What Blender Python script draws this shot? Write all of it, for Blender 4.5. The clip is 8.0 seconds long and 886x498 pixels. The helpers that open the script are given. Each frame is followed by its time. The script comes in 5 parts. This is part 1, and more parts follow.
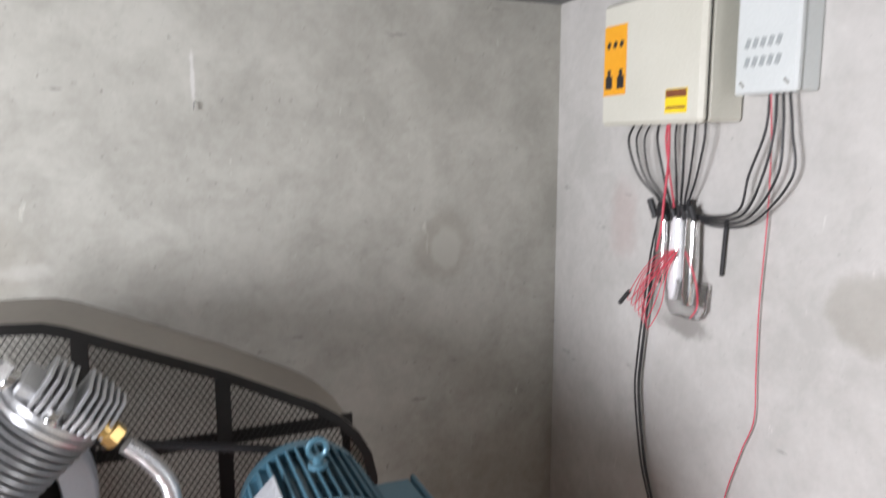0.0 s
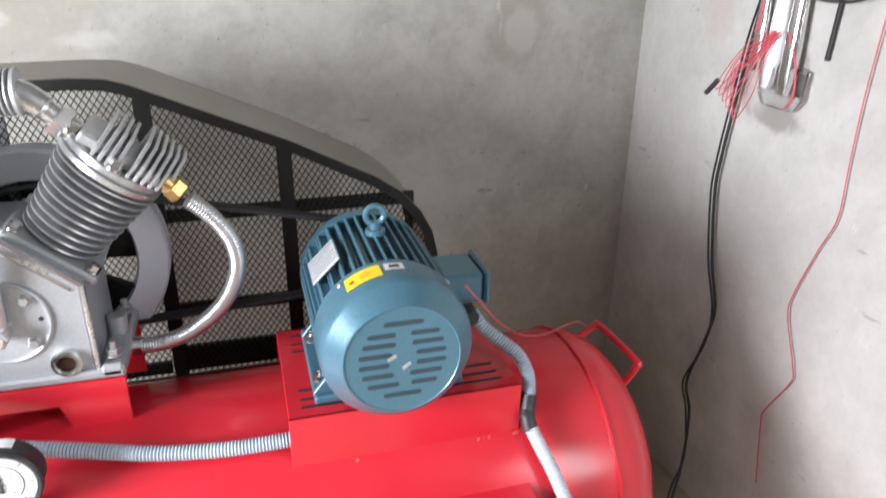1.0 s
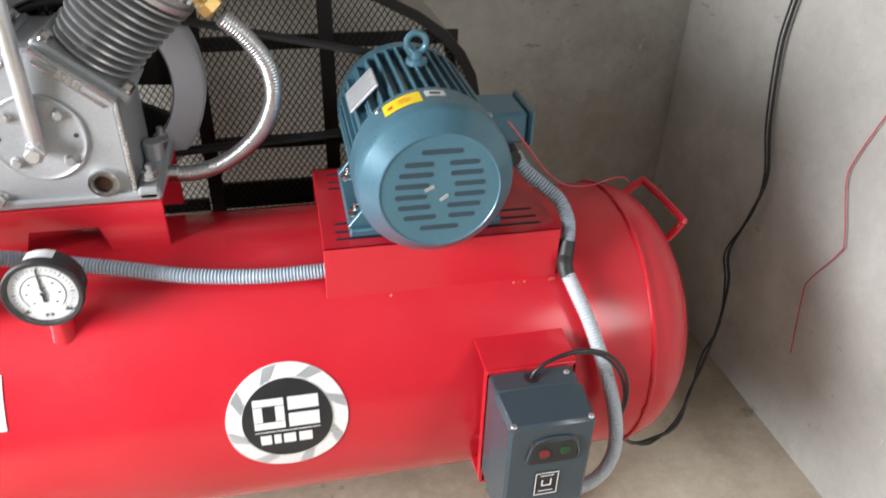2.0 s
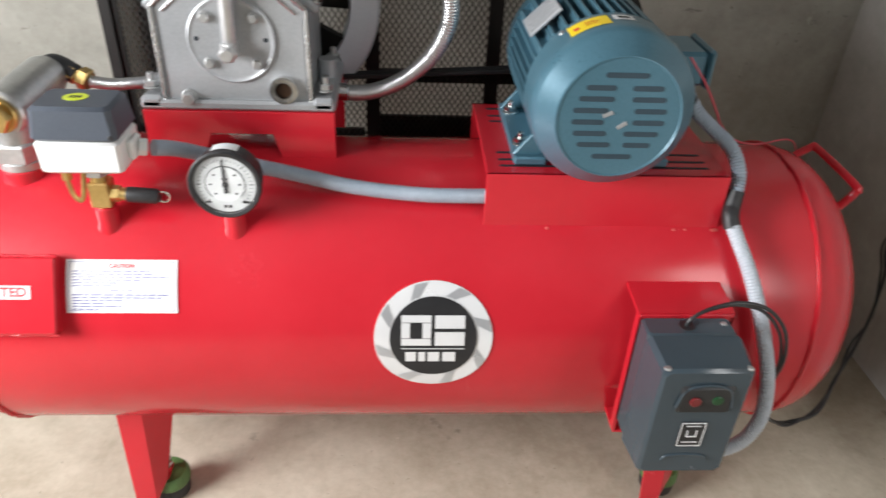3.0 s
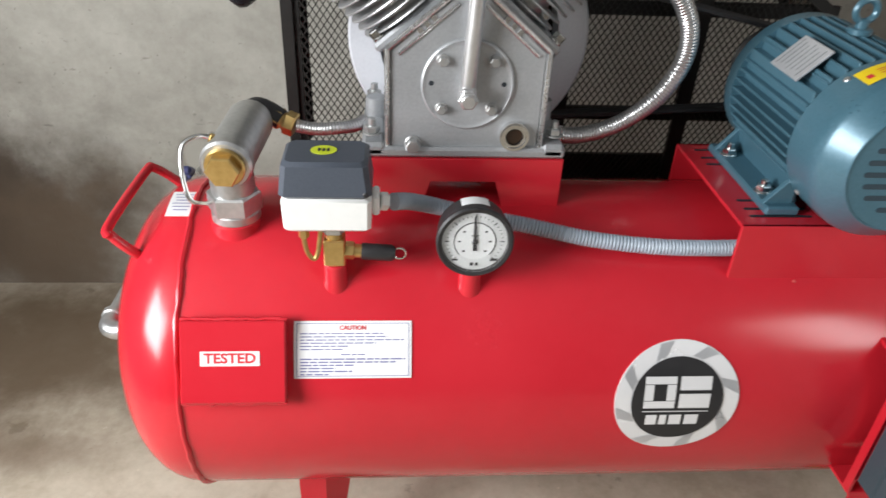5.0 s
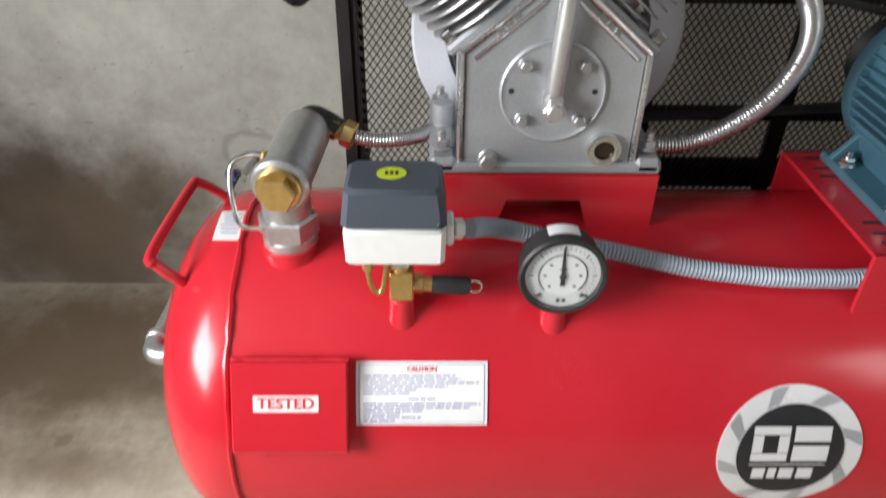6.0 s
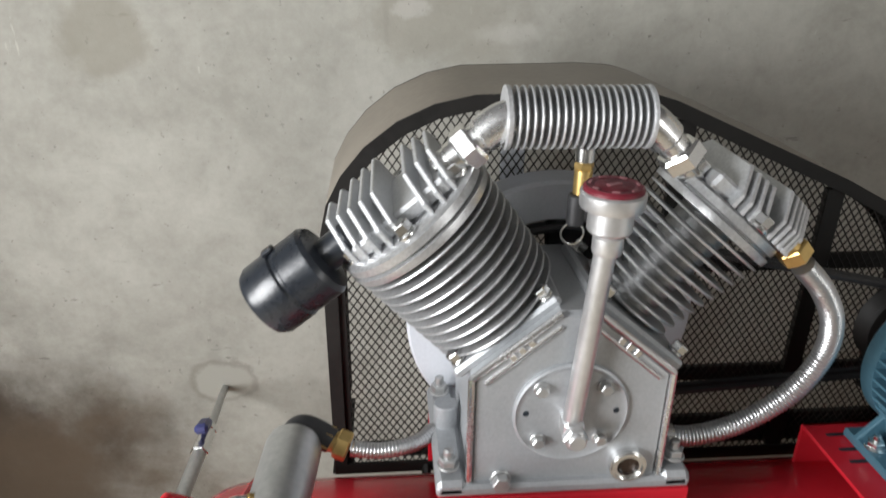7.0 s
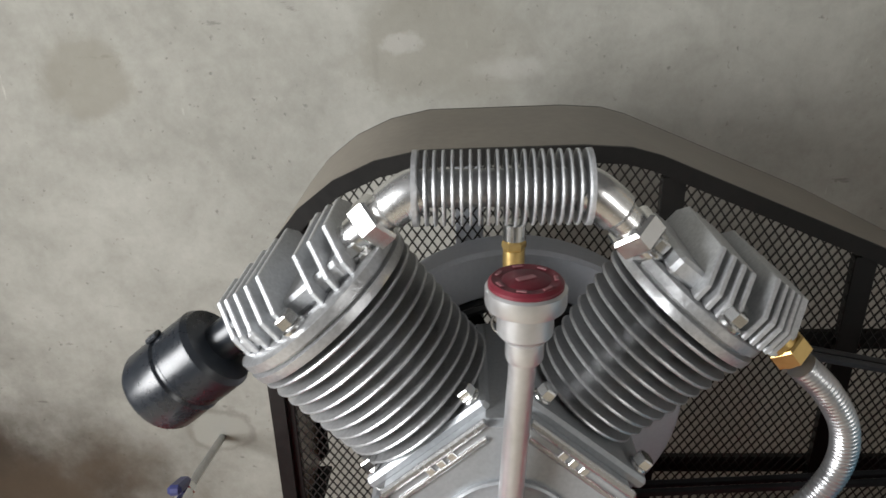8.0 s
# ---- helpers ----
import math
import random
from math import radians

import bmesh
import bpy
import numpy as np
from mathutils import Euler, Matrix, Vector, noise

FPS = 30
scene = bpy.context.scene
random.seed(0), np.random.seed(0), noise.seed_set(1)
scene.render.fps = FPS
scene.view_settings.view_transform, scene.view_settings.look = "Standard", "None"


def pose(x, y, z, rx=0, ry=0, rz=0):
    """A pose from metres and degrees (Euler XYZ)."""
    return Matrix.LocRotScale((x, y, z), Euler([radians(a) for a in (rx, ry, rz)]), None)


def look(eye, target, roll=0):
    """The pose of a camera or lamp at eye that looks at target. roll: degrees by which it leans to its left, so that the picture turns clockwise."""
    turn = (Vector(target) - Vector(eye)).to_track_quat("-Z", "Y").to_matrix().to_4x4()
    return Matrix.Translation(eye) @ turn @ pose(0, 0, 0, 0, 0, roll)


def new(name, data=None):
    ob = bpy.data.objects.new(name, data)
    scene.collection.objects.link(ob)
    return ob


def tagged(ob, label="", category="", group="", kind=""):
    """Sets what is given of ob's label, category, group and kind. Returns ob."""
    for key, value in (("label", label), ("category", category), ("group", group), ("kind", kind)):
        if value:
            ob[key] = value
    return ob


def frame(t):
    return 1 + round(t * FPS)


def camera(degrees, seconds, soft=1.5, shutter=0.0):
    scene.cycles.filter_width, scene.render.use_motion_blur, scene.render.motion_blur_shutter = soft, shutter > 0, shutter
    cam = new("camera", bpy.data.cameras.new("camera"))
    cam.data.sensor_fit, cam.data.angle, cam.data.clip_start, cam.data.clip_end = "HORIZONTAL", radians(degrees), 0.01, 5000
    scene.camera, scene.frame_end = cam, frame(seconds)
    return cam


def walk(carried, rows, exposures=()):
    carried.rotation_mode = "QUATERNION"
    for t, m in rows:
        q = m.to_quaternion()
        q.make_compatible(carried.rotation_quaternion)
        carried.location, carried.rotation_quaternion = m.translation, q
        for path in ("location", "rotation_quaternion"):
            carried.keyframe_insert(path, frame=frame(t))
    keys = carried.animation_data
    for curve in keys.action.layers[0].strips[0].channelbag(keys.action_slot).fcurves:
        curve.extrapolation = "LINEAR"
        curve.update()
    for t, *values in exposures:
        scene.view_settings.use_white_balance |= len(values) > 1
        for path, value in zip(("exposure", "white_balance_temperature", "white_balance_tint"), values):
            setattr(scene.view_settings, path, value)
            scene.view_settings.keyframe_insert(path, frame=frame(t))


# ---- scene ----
cam = camera(63.7, 8.0, soft=1.5, shutter=0.4)
PATH = [
    (0, (-0.064, -0.964, 1.556), (0.692, 0.864, 1.264), 0.0),
    (0.5, (-0.037, -0.954, 1.499), (0.568, 0.86, 0.915), 1.7),
    (1, (-0.027, -0.941, 1.471), (0.486, 0.824, 0.682), 0.7),
    (1.5, (-0.024, -0.937, 1.426), (0.413, 0.757, 0.456), 1.2),
    (1.7, (-0.022, -0.936, 1.415), (0.398, 0.723, 0.38), 1.5),
    (2.8, (-0.101, -0.979, 1.29), (0.079, 0.686, 0.196), 2.4),
    (3, (-0.131, -0.98, 1.29), (-0.015, 0.689, 0.193), 2.7),
    (3.5, (-0.216, -0.98, 1.287), (-0.216, 0.696, 0.196), 3.2),
    (4, (-0.293, -0.959, 1.293), (-0.245, 0.725, 0.215), 3.8),
    (4.5, (-0.415, -0.916, 1.304), (-0.27, 0.786, 0.264), 3.4),
    (4.7, (-0.469, -0.897, 1.296), (-0.297, 0.801, 0.254), 3.2),
    (5.8, (-0.533, -0.742, 1.297), (-0.544, 0.863, 0.103), 0.1),
    (6, (-0.552, -0.715, 1.289), (-0.517, 0.929, 0.151), 0.9),
    (6.5, (-0.632, -0.61, 1.392), (-0.447, 1.136, 0.435), 1.7),
    (7, (-0.603, -0.521, 1.454), (-0.454, 1.292, 0.623), 0.7),
    (7.5, (-0.498, -0.421, 1.466), (-0.512, 1.405, 0.652), -0.2),
    (8, (-0.433, -0.387, 1.467), (-0.501, 1.45, 0.679), -1.4),
]
walk(cam, [(t, look(eye, target, roll)) for t, eye, target, roll in PATH], [(0.0, 0.30, 6250, 15), (0.5, 0.54, 6150, 15), (1.0, 0.66, 6200, 13), (1.7, 0.47, 6400, 11), (3.0, -0.02, 6500, 10), (3.5, -0.14, 6500, 10), (4.7, -0.34, 6500, 10), (6.0, -0.52, 6500, 10), (7.0, -0.34, 6500, 10), (8.0, -0.50, 6500, 10)])

# ---- world, sun, large lights ----
world = bpy.data.worlds.new("sky")
scene.world = world
world.use_nodes = True
wn = world.node_tree.nodes
sky = wn.new("ShaderNodeTexSky")
sky.sky_type = "NISHITA"
sky.sun_disc = False
sky.sun_elevation, sky.sun_rotation = radians(48), radians(200)
wn["Background"].inputs["Strength"].default_value = 0.12
world.node_tree.links.new(sky.outputs[0], wn["Background"].inputs["Color"])
scene.view_settings.exposure = 0.0

sun_data = bpy.data.lights.new("sun", "SUN")
sun_data.energy, sun_data.angle, sun_data.color = 2.5, radians(0.5), (1.0, 0.95, 0.88)
sun = new("sun", sun_data)
sun.matrix_world = look((3, -6, 8), (2.2, -3.4, 0))


def opening_light(name, eye, target, sx, sy, watts, colour):
    data = bpy.data.lights.new(name, "AREA")
    data.shape, data.size, data.size_y, data.energy, data.color = "RECTANGLE", sx, sy, watts, colour
    ob = new(name, data)
    ob.matrix_world = look(eye, target)
    return ob


# daylight that comes in by the large window and the small one opposite
opening_light("window_daylight", (-2.12, -0.90, 1.36), (0.0, -0.40, 1.15), 1.0, 0.95, 108, (0.98, 0.99, 1.0))
opening_light("small_window_daylight", (1.10, -1.32, 1.40), (-1.0, -1.0, 1.1), 0.42, 0.66, 10.0, (1.0, 0.99, 0.97))


# ---- materials ----
def grained(name, a, b, rough=0.5, metal=0.0, big=4.0, fine=60.0, bump=0.05, rough_b=None, coat=0.0, mix=(0.35, 0.65), fine_amount=0.35, spec=0.5, bump_far=0.002):
    """Two colours mixed by a coarse and a fine noise, with uneven gloss and relief."""
    m = bpy.data.materials.new(name)
    m.use_nodes = True
    n, l = m.node_tree.nodes, m.node_tree.links
    p = n["Principled BSDF"]
    co = n.new("ShaderNodeTexCoord")
    n1, n2 = n.new("ShaderNodeTexNoise"), n.new("ShaderNodeTexNoise")
    for q, s, d in ((n1, big, 5.0), (n2, fine, 3.0)):
        q.inputs["Scale"].default_value, q.inputs["Detail"].default_value = s, d
        l.new(co.outputs["Object"], q.inputs["Vector"])
    mx = n.new("ShaderNodeMix")
    mx.inputs["Factor"].default_value = fine_amount
    l.new(n1.outputs["Fac"], mx.inputs["A"])
    l.new(n2.outputs["Fac"], mx.inputs["B"])
    ramp = n.new("ShaderNodeValToRGB")
    ramp.color_ramp.elements[0].position, ramp.color_ramp.elements[1].position = mix
    ramp.color_ramp.elements[0].color, ramp.color_ramp.elements[1].color = (*a, 1), (*b, 1)
    l.new(mx.outputs["Result"], ramp.inputs["Fac"])
    l.new(ramp.outputs["Color"], p.inputs["Base Color"])
    rr = n.new("ShaderNodeMapRange")
    rr.inputs["To Min"].default_value, rr.inputs["To Max"].default_value = rough, rough if rough_b is None else rough_b
    rr.inputs["From Min"].default_value, rr.inputs["From Max"].default_value = 0.3, 0.7
    l.new(mx.outputs["Result"], rr.inputs["Value"])
    l.new(rr.outputs["Result"], p.inputs["Roughness"])
    p.inputs["Metallic"].default_value = metal
    p.inputs["Coat Weight"].default_value = coat
    p.inputs["Coat Roughness"].default_value = 0.12
    p.inputs["Specular IOR Level"].default_value = spec
    if bump:
        bp = n.new("ShaderNodeBump")
        bp.inputs["Strength"].default_value, bp.inputs["Distance"].default_value = bump, bump_far
        l.new(n2.outputs["Fac"], bp.inputs["Height"])
        l.new(bp.outputs["Normal"], p.inputs["Normal"])
    return m


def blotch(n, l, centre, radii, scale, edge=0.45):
    """A ragged patch for stains and painted shade: 1 at its middle, 0 outside, round a place in the room."""
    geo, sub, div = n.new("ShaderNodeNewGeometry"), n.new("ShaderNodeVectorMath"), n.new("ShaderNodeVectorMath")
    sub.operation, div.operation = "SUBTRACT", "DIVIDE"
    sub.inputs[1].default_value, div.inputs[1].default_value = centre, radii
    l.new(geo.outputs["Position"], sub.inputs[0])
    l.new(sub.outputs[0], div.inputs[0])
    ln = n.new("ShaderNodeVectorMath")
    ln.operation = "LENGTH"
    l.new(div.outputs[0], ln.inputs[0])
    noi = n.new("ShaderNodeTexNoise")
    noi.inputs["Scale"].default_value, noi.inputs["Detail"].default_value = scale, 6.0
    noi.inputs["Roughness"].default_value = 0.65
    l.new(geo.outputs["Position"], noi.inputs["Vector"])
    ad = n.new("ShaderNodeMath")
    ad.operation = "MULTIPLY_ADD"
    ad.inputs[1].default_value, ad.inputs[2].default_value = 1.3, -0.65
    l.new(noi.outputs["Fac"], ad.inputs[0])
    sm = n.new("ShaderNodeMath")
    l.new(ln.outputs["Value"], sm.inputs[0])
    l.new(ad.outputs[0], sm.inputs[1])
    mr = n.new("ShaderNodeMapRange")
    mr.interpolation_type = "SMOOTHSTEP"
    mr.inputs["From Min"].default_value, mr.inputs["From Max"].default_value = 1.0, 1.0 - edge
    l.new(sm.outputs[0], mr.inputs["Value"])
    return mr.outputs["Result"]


def concrete(name, light, dark, stains=(), bump=0.25):
    """Cement plaster or screed: cloudy tone, fine grain, pits and trowel marks; stains, painted shade among them, are
    (place, radii, scale, colour, strength, edge).
    """
    m = bpy.data.materials.new(name)
    m.use_nodes = True
    n, l = m.node_tree.nodes, m.node_tree.links
    p = n["Principled BSDF"]
    geo = n.new("ShaderNodeNewGeometry")
    outs = []
    for s, d, r in ((1.6, 4, 0.55), (7.0, 6, 0.6), (45.0, 5, 0.65), (160.0, 2, 0.5)):
        q = n.new("ShaderNodeTexNoise")
        q.inputs["Scale"].default_value, q.inputs["Detail"].default_value, q.inputs["Roughness"].default_value = s, d, r
        q.inputs["Distortion"].default_value = 0.6 if s < 10 else 0.0
        l.new(geo.outputs["Position"], q.inputs["Vector"])
        outs.append(q.outputs["Fac"])

    def blend(a, b, f):
        x = n.new("ShaderNodeMix")
        x.inputs["Factor"].default_value = f
        l.new(a, x.inputs["A"])
        l.new(b, x.inputs["B"])
        return x.outputs["Result"]

    tone = blend(blend(outs[0], outs[1], 0.5), outs[2], 0.22)
    ramp = n.new("ShaderNodeValToRGB")
    e = ramp.color_ramp.elements
    e[0].position, e[1].position = 0.39, 0.61
    e[0].color, e[1].color = (*dark, 1), (*light, 1)
    l.new(tone, ramp.inputs["Fac"])
    colour = ramp.outputs["Color"]
    # small dark pits
    pit = n.new("ShaderNodeMapRange")
    pit.inputs["From Min"].default_value, pit.inputs["From Max"].default_value = 0.695, 0.80
    sharp = n.new("ShaderNodeTexNoise")
    sharp.inputs["Scale"].default_value, sharp.inputs["Detail"].default_value = 75.0, 2.0
    l.new(geo.outputs["Position"], sharp.inputs["Vector"])
    l.new(sharp.outputs["Fac"], pit.inputs["Value"])
    # scuffs and scratches, long and thin, in two directions
    layers = [(pit.outputs["Result"], tuple(0.5 * c for c in dark), 0.6)]
    for stretch, turn, low, col, k in (((9.0, 9.0, 30.0), 0.5, 0.68, tuple(0.5 * c for c in dark), 0.55), ((34.0, 34.0, 8.0), -0.35, 0.685, tuple(min(1.25 * c, 0.8) for c in light), 0.6)):
        mp = n.new("ShaderNodeMapping")
        mp.inputs["Scale"].default_value, mp.inputs["Rotation"].default_value = stretch, (turn, turn, 0.3)
        l.new(geo.outputs["Position"], mp.inputs["Vector"])
        sc = n.new("ShaderNodeTexNoise")
        sc.inputs["Scale"].default_value, sc.inputs["Detail"].default_value, sc.inputs["Roughness"].default_value = 1.0, 5.0, 0.6
        l.new(mp.outputs["Vector"], sc.inputs["Vector"])
        mr = n.new("ShaderNodeMapRange")
        mr.inputs["From Min"].default_value, mr.inputs["From Max"].default_value = low, low + 0.05
        l.new(sc.outputs["Fac"], mr.inputs["Value"])
        layers.append((mr.outputs["Result"], col, k))
    layers += [(blotch(n, l, c, r, s, ed), col, k) for c, r, s, col, k, ed in stains]
    for fac, col, k in layers:
        mul = n.new("ShaderNodeMath")
        mul.operation = "MULTIPLY"
        mul.inputs[1].default_value = k
        l.new(fac, mul.inputs[0])
        x = n.new("ShaderNodeMix")
        x.data_type = "RGBA"
        l.new(mul.outputs[0], x.inputs["Factor"])
        l.new(colour, x.inputs["A"])
        x.inputs["B"].default_value = (*col, 1)
        colour = x.outputs["Result"]
    l.new(colour, p.inputs["Base Color"])
    p.inputs["Roughness"].default_value = 0.85
    p.inputs["Specular IOR Level"].default_value = 0.25
    hgt = n.new("ShaderNodeMath")
    hgt.operation = "SUBTRACT"
    l.new(blend(outs[1], outs[2], 0.5), hgt.inputs[0])
    l.new(pit.outputs["Result"], hgt.inputs[1])
    bp = n.new("ShaderNodeBump")
    bp.inputs["Strength"].default_value, bp.inputs["Distance"].default_value = bump, 0.006
    l.new(hgt.outputs[0], bp.inputs["Height"])
    l.new(bp.outputs["Normal"], p.inputs["Normal"])
    return m


def clear(name, tint=(1, 1, 1), rough=0.05):
    m = bpy.data.materials.new(name)
    m.use_nodes = True
    p = m.node_tree.nodes["Principled BSDF"]
    p.inputs["Base Color"].default_value = (*tint, 1)
    p.inputs["Roughness"].default_value = rough
    p.inputs["Transmission Weight"].default_value = 1.0
    p.inputs["IOR"].default_value = 1.3
    return m


SOOT_SHADE = (0.055, 0.04, 0.028)
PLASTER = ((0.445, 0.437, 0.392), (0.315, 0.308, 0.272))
DAMP = (0.265, 0.25, 0.205)
PALE = (0.55, 0.53, 0.50)
back_stains_shade = [
    # left corner: soot, with the shadow beside the tank painted in
    ((-1.54, 0.96, 0.28), (0.58, 1.0, 0.43), 3.5, SOOT_SHADE, 0.96, 0.8),
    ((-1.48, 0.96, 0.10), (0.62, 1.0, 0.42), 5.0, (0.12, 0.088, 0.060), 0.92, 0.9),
    # right corner: the shadow behind the tank's end, painted in brown
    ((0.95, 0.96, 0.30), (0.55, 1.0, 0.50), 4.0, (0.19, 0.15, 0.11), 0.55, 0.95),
    ((-1.15, 0.96, 1.25), (0.11, 1.0, 0.10), 9.0, DAMP, 0.65, 0.4),
    ((-0.47, 0.96, 1.29), (0.20, 1.0, 0.14), 6.0, DAMP, 0.55, 0.45),
    ((-0.55, 0.96, 1.30), (0.05, 1.0, 0.025), 30.0, PALE, 0.4, 0.5),
    ((-0.36, 0.96, 1.25), (0.10, 1.0, 0.03), 14.0, PALE, 0.3, 0.7),
    ((-1.015, 0.96, 0.430), (0.085, 1.0, 0.065), 9.0, (0.20, 0.19, 0.16), 0.6, 0.22),
    ((-1.013, 0.96, 0.428), (0.074, 1.0, 0.056), 9.0, (0.385, 0.377, 0.335), 0.8, 0.3),
    ((0.055, 0.96, 1.72), (0.007, 1.0, 0.09), 40.0, (0.66, 0.65, 0.63), 0.55, 0.6),
    ((-0.60, 0.96, 1.27), (0.010, 1.0, 0.06), 30.0, (0.20, 0.19, 0.165), 0.2, 0.9),
    ((0.74, 0.96, 1.25), (0.10, 1.0, 0.12), 8.0, DAMP, 0.4, 0.45),
    ((0.75, 0.96, 1.25), (0.055, 1.0, 0.07), 8.0, PLASTER[0], 0.6, 0.4),
]
east_stains_shade = [
    # the same corner shadow painted low on this wall
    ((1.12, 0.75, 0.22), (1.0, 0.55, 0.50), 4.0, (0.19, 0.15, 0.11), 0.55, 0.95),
    ((1.12, -0.12, 1.25), (1.0, 0.12, 0.10), 8.0, DAMP, 0.45, 0.4),
    ((1.12, 0.36, 1.12), (1.0, 0.10, 0.04), 20.0, (0.15, 0.14, 0.125), 0.6, 0.6),
    ((1.12, 0.62, 1.35), (1.0, 0.08, 0.14), 9.0, (0.42, 0.31, 0.29), 0.35, 0.6),
]
floor_stains_shade = [
    # shadow on the floor by the tank's right end, put in the colour
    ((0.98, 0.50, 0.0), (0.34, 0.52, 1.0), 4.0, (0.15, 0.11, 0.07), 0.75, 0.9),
    # left corner: brown staining, with the soft shadow bands painted in
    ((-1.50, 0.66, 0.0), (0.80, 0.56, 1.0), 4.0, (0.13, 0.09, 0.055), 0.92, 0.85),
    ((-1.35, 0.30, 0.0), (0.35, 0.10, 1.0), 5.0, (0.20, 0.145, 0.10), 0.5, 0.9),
    ((-0.10, -0.12, 0.0), (0.55, 0.10, 1.0), 4.0, (0.33, 0.26, 0.17), 0.45, 0.8),
    ((0.10, -0.30, 0.0), (0.20, 0.07, 1.0), 8.0, (0.68, 0.63, 0.54), 0.4, 0.7),
    ((-0.30, -0.05, 0.0), (0.05, 0.02, 1.0), 25.0, (0.22, 0.15, 0.08), 0.7, 0.4),
]
mat_wall_n = concrete("plaster_back", *PLASTER, back_stains_shade)
mat_wall_e = concrete("plaster_side", (0.54, 0.525, 0.50), (0.42, 0.41, 0.385), east_stains_shade)
# for unseen walls: darker than real plaster, to hold down bounced light
mat_wall_dim = concrete("plaster_low_bounce", (0.20, 0.19, 0.17), (0.14, 0.13, 0.115))
mat_floor = concrete("floor_screed", (0.61, 0.55, 0.445), (0.40, 0.345, 0.26), floor_stains_shade, 0.2)
# slab tone lowered too, for less bounced light
mat_ceiling = concrete("ceiling_slab", (0.24, 0.245, 0.25), (0.17, 0.175, 0.18))

mat_red = grained("red_enamel", (0.52, 0.015, 0.027), (0.59, 0.022, 0.036), 0.13, 0.0, 3.0, 60.0, 0.02, 0.29, 0.0, fine_amount=0.12)
mat_red_worn = grained("red_weld_edge", (0.52, 0.03, 0.03), (0.68, 0.16, 0.14), 0.4, 0.0, 25.0, 160.0, 0.5, 0.5)
mat_blue = grained("blue_grey_paint", (0.062, 0.150, 0.200), (0.085, 0.188, 0.248), 0.26, 0.2, 5.0, 220.0, 0.05, 0.40, 0.15)
mat_slot_shade = grained("shaded_blue_slot", (0.022, 0.042, 0.058), (0.03, 0.055, 0.075), 0.5, 0.0)
# near-black colour for the shade inside slots and holes
mat_hole_shade = grained("hole_shade", (0.008, 0.012, 0.018), (0.012, 0.02, 0.028), 0.6, 0.0)
mat_alu = grained("cast_aluminium", (0.50, 0.51, 0.52), (0.66, 0.67, 0.68), 0.38, 0.65, 6.0, 260.0, 0.35, 0.52, fine_amount=0.6, bump_far=0.0012)
mat_barrel = grained("grey_cast_barrel", (0.42, 0.425, 0.43), (0.58, 0.585, 0.59), 0.28, 0.7, 6.0, 260.0, 0.3, 0.42, fine_amount=0.6, bump_far=0.0012)
mat_satin = grained("satin_steel", (0.60, 0.60, 0.60), (0.72, 0.72, 0.72), 0.30, 0.85, 10.0, 120.0, 0.05, 0.40)
mat_alu_bright = grained("machined_aluminium", (0.68, 0.68, 0.68), (0.82, 0.82, 0.81), 0.2, 0.95, 8.0, 180.0, 0.08, 0.32)
mat_silver_paint = grained("silver_paint", (0.34, 0.353, 0.366), (0.45, 0.463, 0.476), 0.36, 0.45, 6.0, 240.0, 0.12, 0.48)
mat_flywheel = grained("grey_iron_paint", (0.55, 0.57, 0.61), (0.64, 0.66, 0.70), 0.38, 0.1, 6.0, 200.0, 0.12, 0.5)
mat_zinc = grained("galvanised_steel", (0.42, 0.43, 0.43), (0.60, 0.60, 0.59), 0.34, 0.85, 14.0, 120.0, 0.12, 0.5)
mat_steel = grained("bright_steel", (0.66, 0.66, 0.65), (0.80, 0.80, 0.79), 0.16, 1.0, 10.0, 90.0, 0.05, 0.28)
mat_braid = grained("braided_steel", (0.52, 0.52, 0.53), (0.66, 0.66, 0.66), 0.28, 0.95, 12.0, 200.0, 0.05, 0.38, fine_amount=0.2)
mat_brass = grained("brass", (0.50, 0.34, 0.12), (0.66, 0.47, 0.19), 0.28, 0.9, 12.0, 120.0, 0.08, 0.42)
mat_black = grained("black_paint", (0.008, 0.0075, 0.007), (0.016, 0.0145, 0.013), 0.42, 0.0, 6.0, 120.0, 0.1, 0.6, spec=0.3)
mat_guard_top = grained("brown_sheet", (0.19, 0.165, 0.135), (0.29, 0.255, 0.21), 0.35, 0.15, 4.0, 90.0, 0.05, 0.42)
mat_mesh = grained("expanded_metal", (0.018, 0.017, 0.016), (0.035, 0.032, 0.029), 0.5, 0.2, spec=0.3)
mat_rubber = grained("black_rubber", (0.012, 0.012, 0.013), (0.03, 0.03, 0.032), 0.42, 0.0, 9.0, 140.0, 0.15, 0.55)
mat_filter = grained("black_plastic_filter", (0.010, 0.012, 0.016), (0.022, 0.026, 0.032), 0.22, 0.0, 8.0, 160.0, 0.05, 0.34)
mat_grey_lid = grained("slate_grey_plastic", (0.055, 0.065, 0.085), (0.07, 0.083, 0.105), 0.42, 0.0, 6.0, 300.0, 0.15, 0.5)
mat_box_grey = grained("charcoal_plastic", (0.040, 0.058, 0.072), (0.050, 0.070, 0.086), 0.16, 0.0, 4.0, 200.0, 0.02, 0.30, fine_amount=0.15)
mat_white = grained("white_plastic", (0.74, 0.75, 0.73), (0.82, 0.82, 0.80), 0.4, 0.0)
mat_label = grained("white_sticker", (0.78, 0.78, 0.79), (0.86, 0.86, 0.86), 0.35, 0.0)
mat_ink_blue = grained("blue_ink", (0.10, 0.10, 0.30), (0.16, 0.16, 0.38), 0.5)
